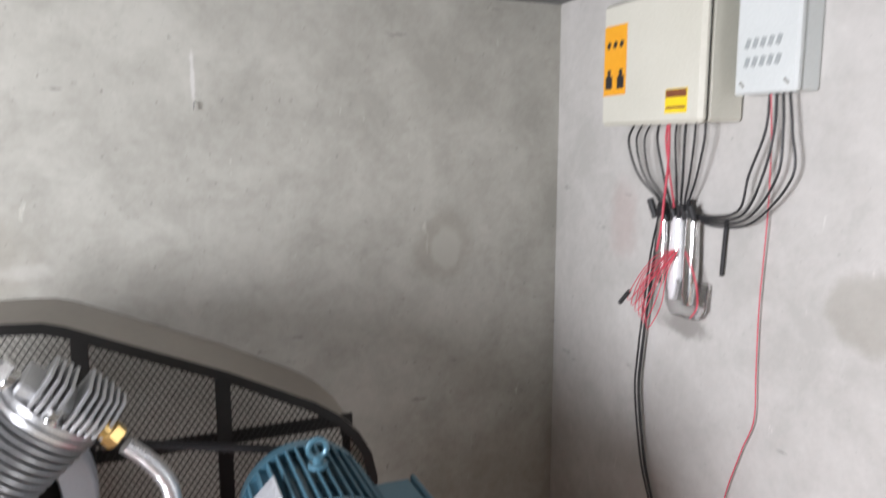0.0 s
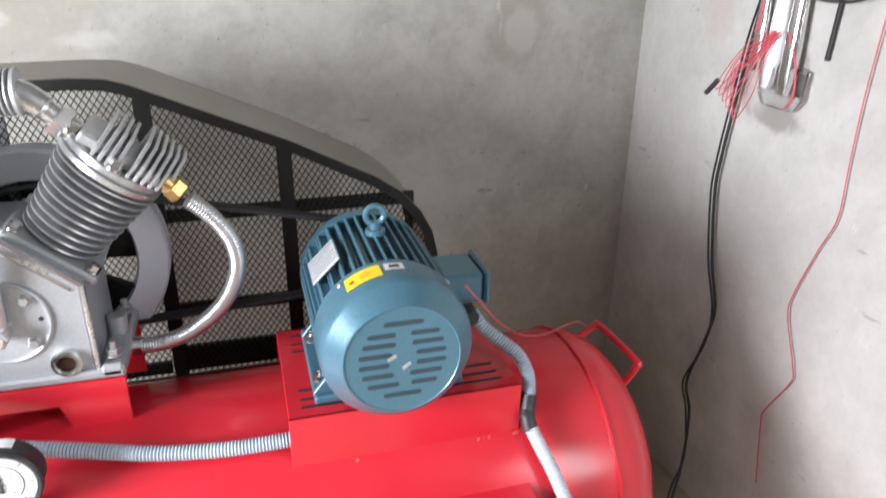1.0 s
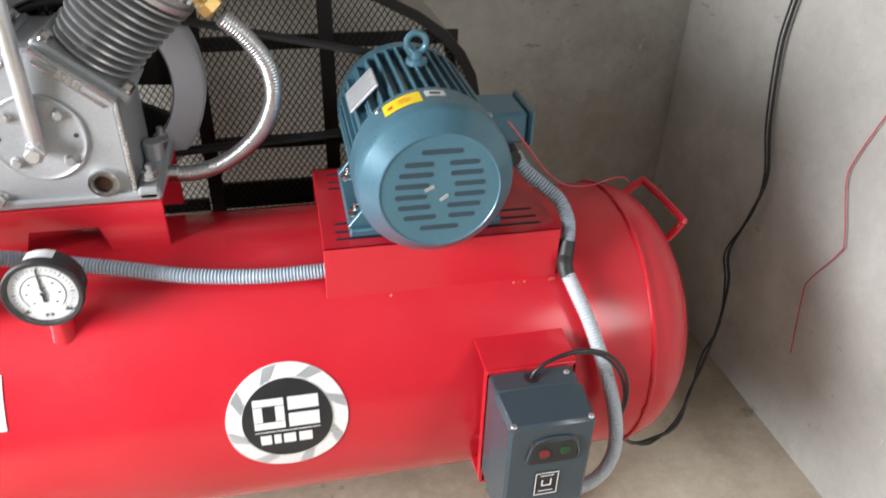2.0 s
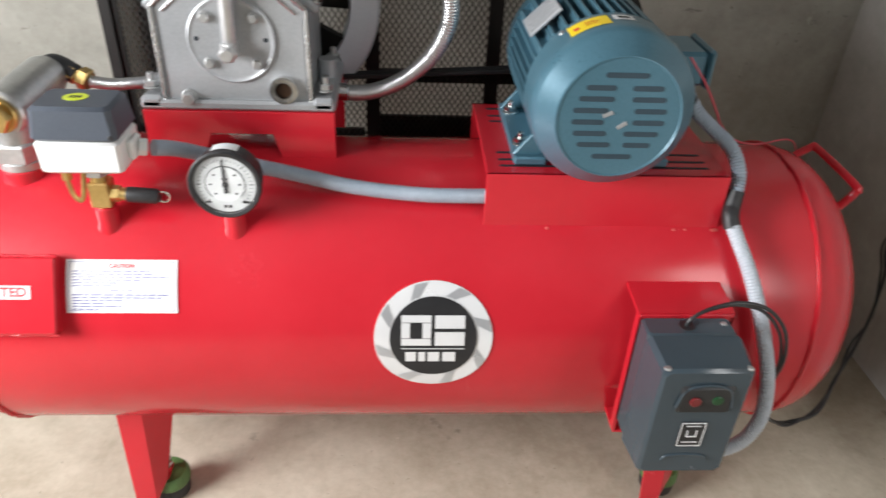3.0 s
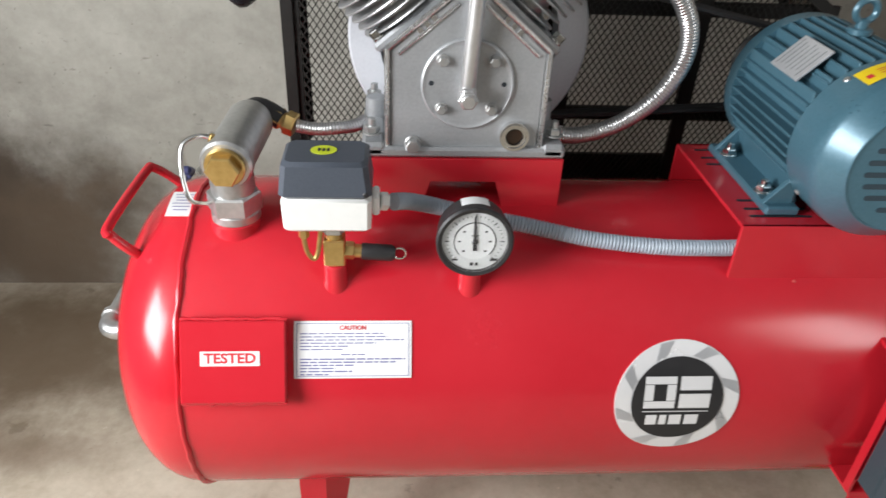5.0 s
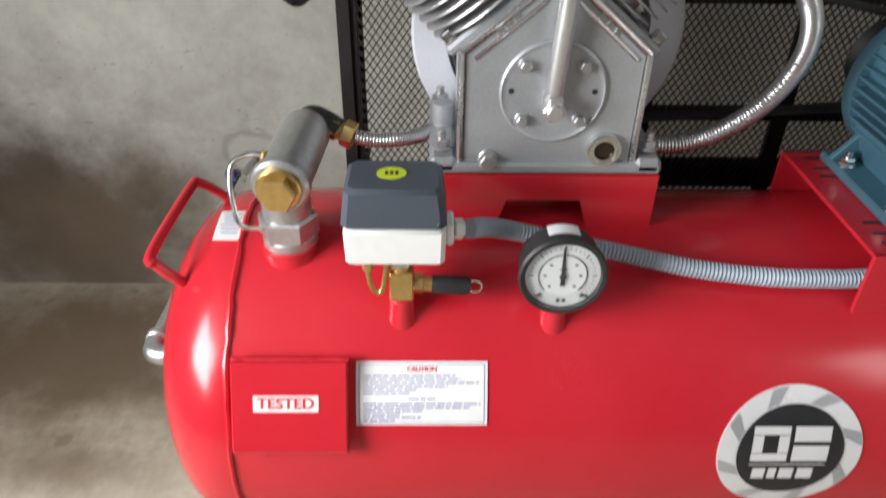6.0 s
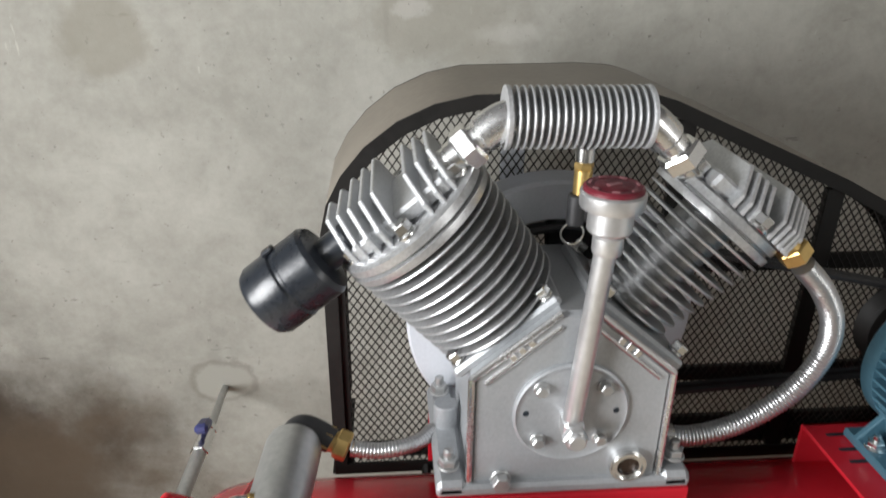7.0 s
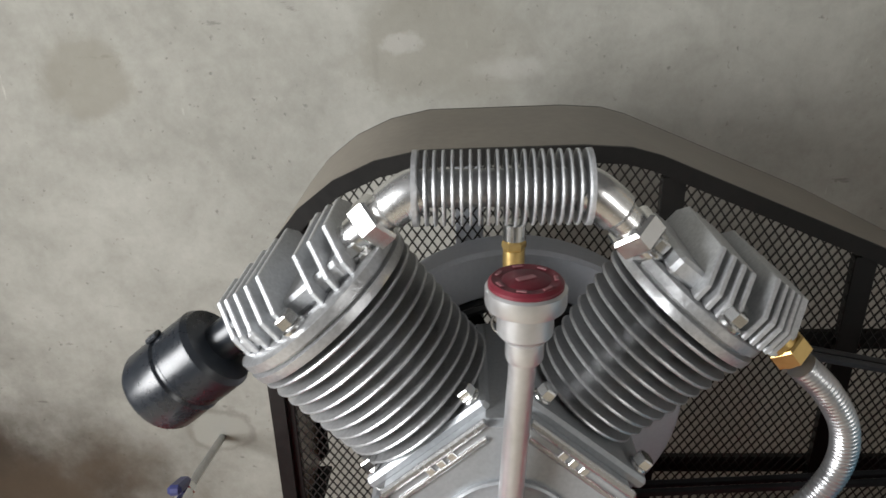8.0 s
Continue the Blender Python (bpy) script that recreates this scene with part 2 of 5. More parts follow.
mat_ink_red = grained("red_ink", (0.55, 0.02, 0.03), (0.66, 0.04, 0.05), 0.5)
mat_ink = grained("black_ink", (0.012, 0.012, 0.014), (0.022, 0.022, 0.024), 0.45)
mat_foil = grained("silver_foil", (0.80, 0.81, 0.83), (0.90, 0.90, 0.91), 0.22, 0.25, 6.0, 60.0, 0.01, 0.3, fine_amount=0.1)
mat_facet = grained("grey_foil", (0.44, 0.45, 0.47), (0.56, 0.57, 0.59), 0.25, 0.4, 9.0, 60.0, 0.01, 0.35, fine_amount=0.1)
mat_yellow = grained("yellow_sticker", (0.82, 0.58, 0.008), (0.88, 0.66, 0.015), 0.4)
mat_orange = grained("orange_sticker", (0.78, 0.33, 0.01), (0.85, 0.4, 0.02), 0.4)
mat_lime = grained("lime_sticker", (0.55, 0.66, 0.02), (0.65, 0.74, 0.04), 0.4)
mat_conduit = grained("grey_blue_conduit", (0.30, 0.36, 0.43), (0.40, 0.46, 0.53), 0.42, 0.0, 10.0, 120.0, 0.05, 0.5)
mat_conduit_pale = grained("pale_conduit", (0.42, 0.46, 0.51), (0.53, 0.57, 0.62), 0.42, 0.0, 10.0, 120.0, 0.05, 0.5)
mat_green = grained("green_rubber", (0.06, 0.13, 0.04), (0.12, 0.22, 0.07), 0.5, 0.0, 14.0, 120.0, 0.2)
mat_cream = grained("cream_enamel", (0.56, 0.55, 0.47), (0.64, 0.63, 0.55), 0.32, 0.0, 3.0, 150.0, 0.03, 0.42)
mat_jbox = grained("pale_grey_plastic", (0.56, 0.59, 0.58), (0.64, 0.67, 0.66), 0.42, 0.0, 3.0, 150.0, 0.03, 0.5)
mat_wire_black = grained("black_cable", (0.012, 0.013, 0.014), (0.03, 0.03, 0.032), 0.4)
mat_wire_red = grained("red_wire", (0.50, 0.05, 0.08), (0.62, 0.09, 0.12), 0.4)
mat_maroon = grained("maroon_cap", (0.10, 0.008, 0.016), (0.17, 0.016, 0.028), 0.35, 0.0, 20.0, 120.0, 0.1, 0.5)
mat_blue_tape = grained("blue_lever_sleeve", (0.03, 0.035, 0.12), (0.06, 0.07, 0.2), 0.45)
mat_knob_red = grained("red_button", (0.15, 0.014, 0.016), (0.21, 0.022, 0.024), 0.35)
mat_knob_green = grained("green_button", (0.008, 0.05, 0.016), (0.012, 0.08, 0.025), 0.35)
mat_dial = grained("dial_face", (0.32, 0.33, 0.325), (0.38, 0.39, 0.385), 0.5)
mat_glass = clear("clear_glass")
mat_film = clear("clear_plastic_film", (0.93, 0.94, 0.95), 0.12)


# ---- mesh helpers ----
class Shape:
    """Points and faces of one part, gathered from simple solids."""

    def __init__(self):
        self.v, self.f = [], []

    def add(self, vf, m=None):
        k = len(self.v)
        self.v += [tuple(m @ Vector(p)) for p in vf[0]] if m is not None else [tuple(p) for p in vf[0]]
        self.f += [tuple(i + k for i in f) for f in vf[1]]
        return self


def cbox(sx, sy, sz, b=0.002):
    """A box with chamfered edges, round the origin."""
    hx, hy, hz = sx / 2, sy / 2, sz / 2
    b = min(b, hx * 0.9, hy * 0.9, hz * 0.9)
    v, at = [], {}
    for x in (-1, 1):
        for y in (-1, 1):
            for z in (-1, 1):
                for k, p in enumerate(((x * hx, y * (hy - b), z * (hz - b)), (x * (hx - b), y * hy, z * (hz - b)), (x * (hx - b), y * (hy - b), z * hz))):
                    at[x, y, z, k] = len(v)
                    v.append(p)
    f = []
    sq = ((-1, -1), (1, -1), (1, 1), (-1, 1))
    for s in (-1, 1):
        f.append([at[s, a, c, 0] for a, c in sq][:: s])
        f.append([at[a, s, c, 1] for a, c in sq][:: -s])
        f.append([at[a, c, s, 2] for a, c in sq][:: s])
    for s in (-1, 1):
        for t in (-1, 1):
            f.append([at[s, t, -1, 0], at[s, t, -1, 1], at[s, t, 1, 1], at[s, t, 1, 0]][:: s * t])
            f.append([at[s, -1, t, 0], at[s, 1, t, 0], at[s, 1, t, 2], at[s, -1, t, 2]][:: s * t])
            f.append([at[-1, s, t, 1], at[-1, s, t, 2], at[1, s, t, 2], at[1, s, t, 1]][:: s * t])
            for u in (-1, 1):
                f.append([at[s, t, u, 0], at[s, t, u, 1], at[s, t, u, 2]][:: s * t * u])
    return v, f


def lathe(profile, n=32):
    """Turns (radius, height) pairs round z."""
    v, f, rings = [], [], []
    for r, h in profile:
        if r < 1e-6:
            rings.append([len(v)])
            v.append((0, 0, h))
        else:
            rings.append(list(range(len(v), len(v) + n)))
            v += [(r * math.cos(2 * math.pi * i / n), r * math.sin(2 * math.pi * i / n), h) for i in range(n)]
    for a, b in zip(rings, rings[1:]):
        for i in range(n):
            j = (i + 1) % n
            if len(a) == 1 and len(b) == 1:
                continue
            if len(a) == 1:
                f.append((a[0], b[j], b[i]))
            elif len(b) == 1:
                f.append((a[i], a[j], b[0]))
            else:
                f.append((a[i], a[j], b[j], b[i]))
    for ring, turn in ((rings[0], -1), (rings[-1], 1)):
        if len(ring) > 1:
            f.append(tuple(ring[::turn]))
    return v, f


def rod(r, h, n=24, b=0.0015):
    """A solid round bar from z = 0 to h with eased rims."""
    b = min(b, r * 0.5, h * 0.4)
    return lathe([(r - b, 0), (r, b), (r, h - b), (r - b, h)], n)


def hexagon(r, h, b=0.0015):
    return lathe([(r - b, 0), (r, b), (r, h - b), (r - b, h)], 6)


def collar(r_in, r_out, h, n=32):
    """An open ring from z = 0 to h."""
    v, f = lathe([(r_in, 0), (r_out, 0), (r_out, h), (r_in, h), (r_in, 0)], n)
    return v, f[:-2]


def spline(points, k=8):
    """A smooth line through the points."""
    p = [Vector(q) for q in points]
    p = [2 * p[0] - p[1], *p, 2 * p[-1] - p[-2]]
    out = []
    for a, b, c, d in zip(p, p[1:], p[2:], p[3:]):
        for i in range(k):
            t = i / k
            out.append(0.5 * (2 * b + (c - a) * t + (2 * a - 5 * b + 4 * c - d) * t * t + (3 * b - a - 3 * c + d) * t ** 3))
    return out + [p[-2]]


def even(points, step):
    """The same line with points at even steps."""
    out, left = [points[0]], step
    for a, b in zip(points, points[1:]):
        d = (b - a).length
        while left <= d:
            out.append(a.lerp(b, left / d))
            left += step
        left -= d
    return out + ([points[-1]] if (out[-1] - points[-1]).length > step * 0.3 else [])


def tube(points, r, n=10, closed=False):
    """A round tube along the points; r: one radius, or one for each point."""
    p = [Vector(q) for q in points]
    m = len(p)
    v, f = [], []
    side = None
    for i in range(m):
        a, b = (p[i - 1], p[(i + 1) % m]) if closed else (p[max(i - 1, 0)], p[min(i + 1, m - 1)])
        way = (b - a).normalized()
        if side is None:
            side = way.orthogonal().normalized()
        side = (side - way * side.dot(way)).normalized()
        up = way.cross(side)
        ri = r[i] if isinstance(r, (list, tuple)) else r
        v += [p[i] + ri * (math.cos(2 * math.pi * k / n) * side + math.sin(2 * math.pi * k / n) * up) for k in range(n)]
    for i in range(m if closed else m - 1):
        for k in range(n):
            j, q = (i + 1) % m, (k + 1) % n
            f.append((i * n + k, i * n + q, j * n + q, j * n + k))
    if not closed:
        f += [tuple(range(n))[::-1], tuple((m - 1) * n + k for k in range(n))]
    return v, f


def ribbed(points, r, pitch, depth, n=12):
    """A corrugated hose along the points."""
    q = even(points, pitch / 4)
    return tube(q, [r - depth * (0, 0.5, 1, 0.5)[i % 4] for i in range(len(q))], n)


def slab(outline, h, b=0.0):
    """A flat plate with the outline (x, y) counterclockwise, from z = 0 to h, its rims eased by b."""
    n = len(outline)
    o = [Vector(q) for q in outline]
    inner = []
    for i in range(n):
        d1, d2 = (o[i] - o[i - 1]).normalized(), (o[(i + 1) % n] - o[i]).normalized()
        n1, n2 = Vector((-d1.y, d1.x)), Vector((-d2.y, d2.x))
        k = 1 + n1.dot(n2)
        inner.append(o[i] + (n1 + n2) * (b / max(k, 0.3)))
    layers = [(inner, 0), (o, b), (o, h - b), (inner, h)] if b else [(o, 0), (o, h)]
    v = [(q.x, q.y, z) for ring, z in layers for q in ring]
    f = [tuple(range(n))[::-1], tuple(range(len(v) - n, len(v)))]
    for a in range(len(layers) - 1):
        for i in range(n):
            j = (i + 1) % n
            f.append((a * n + i, a * n + j, (a + 1) * n + j, (a + 1) * n + i))
    return v, f


def at(x, y, z, rx=0, ry=0, rz=0):
    return pose(x, y, z, rx, ry, rz)


def along(a, b):
    """Takes z = 0 to a and points z at b."""
    return Matrix.Translation(a) @ (Vector(b) - Vector(a)).to_track_quat("Z", "Y").to_matrix().to_4x4()


FRONT = Matrix(((1, 0, 0, 0), (0, 0, -1, 0), (0, 1, 0, 0), (0, 0, 0, 1)))  # plan (x, y) stands up as (x, z), thickness towards the camera (-y)
ORIGIN = {}


def thing(name, origin, label, category, group="", kind=""):
    ob = new(name)
    ob.location = origin
    ob.empty_display_size = 0.05
    ORIGIN[ob] = Vector(origin)
    return tagged(ob, label, category, group, kind)


def part(name, shape, material, parent=None, label="", sharp=32):
    """Links a shape as one mesh object under a thing or a part."""
    o = ORIGIN.get(parent, Vector((0, 0, 0)))
    me = bpy.data.meshes.new(name)
    me.from_pydata([tuple(Vector(p) - o) for p in shape.v], [], shape.f)
    bm = bmesh.new()
    bm.from_mesh(me)
    bmesh.ops.recalc_face_normals(bm, faces=bm.faces)
    bm.to_mesh(me)
    bm.free()
    me.polygons.foreach_set("use_smooth", [True] * len(me.polygons))
    me.set_sharp_from_angle(angle=radians(sharp))
    me.materials.append(material)
    ob = new(name, me)
    if parent is not None:
        ob.parent = parent
    ORIGIN[ob] = o
    if label:
        ob["label"] = label
    return ob


def one(vf, m=None):
    return Shape().add(vf, m)


def setting(name, shape, material, label, category):
    return tagged(part(name, shape, material), label, category, kind="structure")


def letters(text, height):
    """The outline mesh of a word in the built-in font, centred on the origin, as points and faces."""
    data = bpy.data.curves.new("word", "FONT")
    data.body, data.size, data.align_x, data.align_y = text, height, "CENTER", "CENTER"
    data.resolution_u, data.offset = 3, height * 0.03
    ob = bpy.data.objects.new("word", data)
    me = bpy.data.meshes.new_from_object(ob)
    vf = [tuple(q.co) for q in me.vertices], [tuple(q.vertices) for q in me.polygons]
    bpy.data.objects.remove(ob)
    bpy.data.meshes.remove(me)
    bpy.data.curves.remove(data)
    return vf


# ---- the room ----
WX, WY, CEIL = 1.12, 0.965, 1.972
LX, FY = -2.15, -2.75
setting("floor", one(cbox(WX - LX + 0.3, WY - FY + 0.3, 0.12, 0.001), at((WX + LX) / 2, (WY + FY) / 2, -0.06)), mat_floor, "dusty bare cement screed floor with brown stains and painted corner shade", "floor")
setting("wall_north", one(cbox(WX - LX + 0.3, 0.15, CEIL, 0.001), at((WX + LX) / 2, WY + 0.075, CEIL / 2)), mat_wall_n, "bare grey cement plaster wall with soot, painted corner shade and damp patches", "wall")
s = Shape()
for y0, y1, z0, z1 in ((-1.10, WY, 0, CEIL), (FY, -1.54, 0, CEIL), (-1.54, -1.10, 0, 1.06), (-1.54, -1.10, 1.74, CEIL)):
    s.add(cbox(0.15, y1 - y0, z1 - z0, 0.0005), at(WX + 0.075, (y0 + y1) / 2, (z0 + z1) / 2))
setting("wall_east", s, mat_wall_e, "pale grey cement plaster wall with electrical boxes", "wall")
# west and south walls stand out of view, dark to cut bounce
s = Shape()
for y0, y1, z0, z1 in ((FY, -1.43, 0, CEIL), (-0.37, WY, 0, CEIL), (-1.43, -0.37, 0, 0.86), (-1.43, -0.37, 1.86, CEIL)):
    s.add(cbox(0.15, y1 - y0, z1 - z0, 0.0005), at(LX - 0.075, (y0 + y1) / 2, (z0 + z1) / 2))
setting("wall_west", s, mat_wall_dim, "unseen cement plaster wall with a window opening, darkened to cut bounce", "wall")
setting("wall_south", one(cbox(WX - LX + 0.3, 0.15, CEIL, 0.001), at((WX + LX) / 2, FY - 0.075, CEIL / 2)), mat_wall_dim, "unseen grey cement plaster wall, darkened to cut bounce", "wall")
setting("ceiling", one(cbox(WX - LX + 0.3, WY - FY + 0.3, 0.12, 0.001), at((WX + LX) / 2, (WY + FY) / 2, CEIL + 0.06)), mat_ceiling, "grey concrete slab ceiling", "ceiling")
setting("ground", one(cbox(300, 300, 0.1, 0.001), at(0, 0, -0.175)), concrete("yard_earth", (0.36, 0.29, 0.2), (0.25, 0.19, 0.12)), "bare earth yard outside the building", "ground")

# ---- the air tank ----
TY, TZ, R = 0.160, 0.481, 0.2663
XL, XR, DEEP = -0.811, 0.553, 0.143
AX = Matrix(((0, 0, 1, 0), (1, 0, 0, TY), (0, 1, 0, TZ), (0, 0, 0, 1)))  # z of a lathe along the tank


def on_tank(x, angle, r=R):
    """A place on the tank: x along it, angle above its front in degrees."""
    a = radians(angle)
    return Vector((x, TY - r * math.cos(a), TZ + r * math.sin(a)))


def wrap(vf, x, angle, lift):
    """Lays flat points (x, y up) round the tank's side."""
    return [tuple(on_tank(x + p[0], angle + math.degrees(p[1] / R), R + lift + p[2])) for p in vf[0]], vf[1]


def sheet(w, h, nx=2, ny=10):
    v = [(w * (i / nx - 0.5), h * (j / ny - 0.5), 0) for j in range(ny + 1) for i in range(nx + 1)]
    f = [(j * (nx + 1) + i, j * (nx + 1) + i + 1, (j + 1) * (nx + 1) + i + 1, (j + 1) * (nx + 1) + i) for j in range(ny) for i in range(nx)]
    return v, f


def thick_sheet(w, h, t=0.0012, ny=10):
    v, f = sheet(w, h, 2, ny)
    k = len(v)
    v2 = v + [(p[0], p[1], -t) for p in v]
    ring = [i for i in range(3)] + [3 * j + 2 for j in range(1, ny + 1)] + [3 * ny + 1, 3 * ny] + [3 * j for j in range(ny - 1, 0, -1)]
    f2 = f + [tuple(i + k for i in q[::-1]) for q in f]
    for a, b in zip(ring, ring[1:] + ring[:1]):
        f2.append((a, a + k, b + k, b))
    return v2, f2


tank = thing("air_tank", (-0.12, TY, 0.0), "long red enamelled horizontal air receiver tank on short legs", "air tank")
prof = []
for i in range(13):
    a = math.pi / 2 * i / 12
    prof.append((R * math.sin(a) ** 0.9, XL - DEEP * math.cos(a) ** 0.9 if i < 12 else XL))
prof[0] = (0.0, XL - DEEP)
prof += [(R, XL + (XR - XL) * k / 8) for k in range(1, 8)]
for i in range(13):
    a = math.pi / 2 * (1 - i / 12)
    prof.append((R * math.sin(a) ** 0.9 if i < 12 else 0.0, XR + DEEP * (math.cos(a) ** 0.9 if i else 0)))
part("tank_shell", one(lathe(prof, 96), AX), mat_red, tank, sharp=50)
rng = random.Random(4)
for sx in (XL, XR):
    pts = [on_tank(sx + rng.uniform(-0.0012, 0.0012), 360 * i / 120, R + 0.0005) for i in range(120)]
    part("weld_seam", one(tube(pts, [0.0045 + rng.uniform(-0.001, 0.001) for _ in pts], 8, True)), mat_red, tank, "raised red-painted weld bead")


def leg(x, side):
    """A folded plate leg: an outer flange, a side flange and a foot tab on a rubber mount."""
    y_top, y_low = (TY + side * 0.15, TY + side * 0.18)
    q = Shape()
    s = -side
    outer = [(x - 0.018, y_top, 0.266), (x + 0.030, y_top, 0.266), (x + 0.028, y_low, 0.012), (x - 0.012, y_low, 0.012)]
    back = [(a, b + s * 0.006, c) for a, b, c in outer]
    q.add((outer + back, [(0, 1, 2, 3), (4, 7, 6, 5), (0, 4, 5, 1), (1, 5, 6, 2), (2, 6, 7, 3), (3, 7, 4, 0)]))
    fl = [(x + 0.0302, y_top, 0.266), (x + 0.078, y_top + s * 0.045, 0.258), (x + 0.050, y_low + s * 0.020, 0.075), (x + 0.0282, y_low + s * 0.002, 0.030)]
    fb = [(a + 0.001, b + s * 0.006, c) for a, b, c in fl]
    q.add((fl + fb, [(0, 1, 2, 3), (4, 7, 6, 5), (0, 4, 5, 1), (1, 5, 6, 2), (2, 6, 7, 3), (3, 7, 4, 0)]))
    q.add(cbox(0.040, 0.040, 0.006, 0.001), at(x + 0.030, y_low + s * 0.050, 0.067))
    ob = part("leg", q, mat_red, tank)
    c = (x + 0.042, y_low + s * 0.058)
    part("rubber_mount", one(lathe([(0.030, 0.0), (0.036, 0.004), (0.037, 0.020), (0.033, 0.030), (0.0, 0.030)], 28), at(*c, 0.0)), mat_rubber, ob, "black rubber vibration mount")
    part("mount_cup", one(lathe([(0.0, 0.030), (0.036, 0.030), (0.040, 0.036), (0.040, 0.052), (0.034, 0.062), (0.0, 0.064)], 28), at(*c, 0.0)), mat_green, ob, "worn green mount cup")
    b = Shape().add(rod(0.005, 0.055, 12), at(*c, 0.064)).add(hexagon(0.011, 0.008), at(*c, 0.079)).add(hexagon(0.011, 0.008), at(*c, 0.095))
    part("stud", b, mat_zinc, ob)


for x in (-0.655, 0.395):
    leg(x, -1)
    leg(x, 1)

for pts in (
    [(-0.872, 0.072, 0.672), (-0.893, 0.058, 0.702), (-0.915, 0.054, 0.730), (-0.921, 0.064, 0.743), (-0.906, 0.205, 0.760), (-0.898, 0.224, 0.758), (-0.872, 0.236, 0.732), (-0.850, 0.238, 0.708)],
    [(0.640, 0.124, 0.640), (0.668, 0.121, 0.668), (0.686, 0.119, 0.698), (0.688, 0.128, 0.708), (0.668, 0.240, 0.726), (0.660, 0.252, 0.724), (0.630, 0.256, 0.700), (0.606, 0.256, 0.680)],
):
    part("lifting_handle", one(tube(spline(pts, 6), 0.0075, 12)), mat_red, tank)

# a flat plate boxed onto the side, with its sticker
pm = Matrix.Translation(on_tank(-0.7285, 27.7, R + 0.0045)) @ Matrix.Rotation(radians(90 - 27.7), 4, "X")
plate = part("data_plate_box", one(cbox(0.146, 0.118, 0.026, 0.002), pm), mat_red, tank)
for dz in (0.0605, -0.0605):
    part("plate_weld", one(tube([pm @ Vector((-0.074 + 0.148 * i / 24, dz + rng.uniform(-0.001, 0.001), 0.004)) for i in range(25)], [0.003 + rng.uniform(-0.001, 0.0012) for i in range(25)], 6)), mat_red, plate)
sm = pm @ at(-0.004, 0.006, 0.0134)
part("tested_sticker", one(cbox(0.082, 0.021, 0.0008, 0.0002), sm), mat_label, plate, "white sticker with red capital letters")
part("lettering", one(letters("TESTED", 0.0195), sm @ at(0, 0, 0.0007) @ Matrix.Diagonal((1.08, 1.0, 1, 1))), mat_ink_red, plate, "red word TESTED")

# the printed notice
LXC, LA = -0.5625, 30.6
notice = part("notice_label", one(wrap(thick_sheet(0.168, 0.083), LXC, LA, 0.0016)), mat_label, tank, "white printed notice with a red heading")
rim = Shape()
for w, h, dx, dy in ((0.160, 0.0008, 0, 0.038), (0.160, 0.0008, 0, -0.038), (0.0008, 0.0765, -0.08, 0), (0.0008, 0.0765, 0.08, 0)):
    v, f = sheet(w, h)
    rim.add(wrap(([(p[0] + dx, p[1] + dy, 0) for p in v], f), LXC, LA, 0.002))
part("border", rim, mat_ink_blue, notice)
v, f = letters("CAUTION", 0.0085)
part("lettering", one(wrap((v, f), LXC, LA + math.degrees(0.0315 / R), 0.0021)), mat_ink_red, notice, "red word CAUTION")
bars = Shape()
for k, (y, w) in enumerate(((0.0235, 0.118), (0.019, 0.125), (0.0145, 0.148), (0.010, 0.108), (0.0055, 0.068), (0.001, 0.062), (-0.0065, 0.034), (-0.013, 0.150), (-0.0175, 0.136), (-0.022, 0.076), (-0.0265, 0.050), (-0.031, 0.074), (-0.0355, 0.040))):
    x = -0.075
    if k == 6:
        x = -w / 2
    end = x + w
    while x < end:
        step = min(rng.uniform(0.006, 0.018), end - x)
        v, f = sheet(step, 0.0014 if k < 7 else 0.0018)
        bars.add(wrap(([(p[0] + x + step / 2, p[1] + y, 0) for p in v], f), LXC, LA, 0.0021))
        x += step + 0.0022
part("fine_print", bars, mat_ink_blue, notice)

# the round maker's badge, drawn as plain shapes
BX, BA = -0.0785, 12.8


def disc(r, rings, n=56, rim=0.0):
    """A flat round sheet in rings, so that it can be bent; rim: how far its edge turns back."""
    v = [(0.0, 0.0, 0.0)] + [(r * (k + 1) / rings * math.cos(2 * math.pi * i / n), r * (k + 1) / rings * math.sin(2 * math.pi * i / n), 0.0) for k in range(rings) for i in range(n)]
    f = [(0, i + 1, (i + 1) % n + 1) for i in range(n)] + [(1 + n * k + i, 1 + n * k + (i + 1) % n, 1 + n * (k + 1) + (i + 1) % n, 1 + n * (k + 1) + i) for k in range(rings - 1) for i in range(n)]
    if rim:
        k = len(v)
        v += [(p[0], p[1], -rim) for p in v[k - n :]]
        f += [(k - n + i, k - n + (i + 1) % n, k + (i + 1) % n, k + i) for i in range(n)]
    return v, f


badge = part("round_badge", one(wrap(disc(0.0955, 8, 56, 0.002), BX, BA, 0.0018)), mat_foil, tank, "round silver and black badge")
for k in range(8):
    a0 = 2 * math.pi * (k + 0.15) / 8
    o = [(0.0935 * math.cos(a0 + t), 0.0935 * math.sin(a0 + t)) for t in (0, 0.11, 0.22)] + [(0.073 * math.cos(a0 + t), 0.073 * math.sin(a0 + t)) for t in (0.42, 0.30, 0.20)]
    v = [(x, y, 0.0) for x, y in o]
    part("bevel_facet", one(wrap((v, [(0, 1, 4, 5), (1, 2, 3, 4)]), BX, BA, 0.0026)), mat_facet, badge)
badge_disc = one(wrap(disc(0.0705, 6), BX, BA, 0.0032))
part("badge_disc", badge_disc, mat_ink, badge)


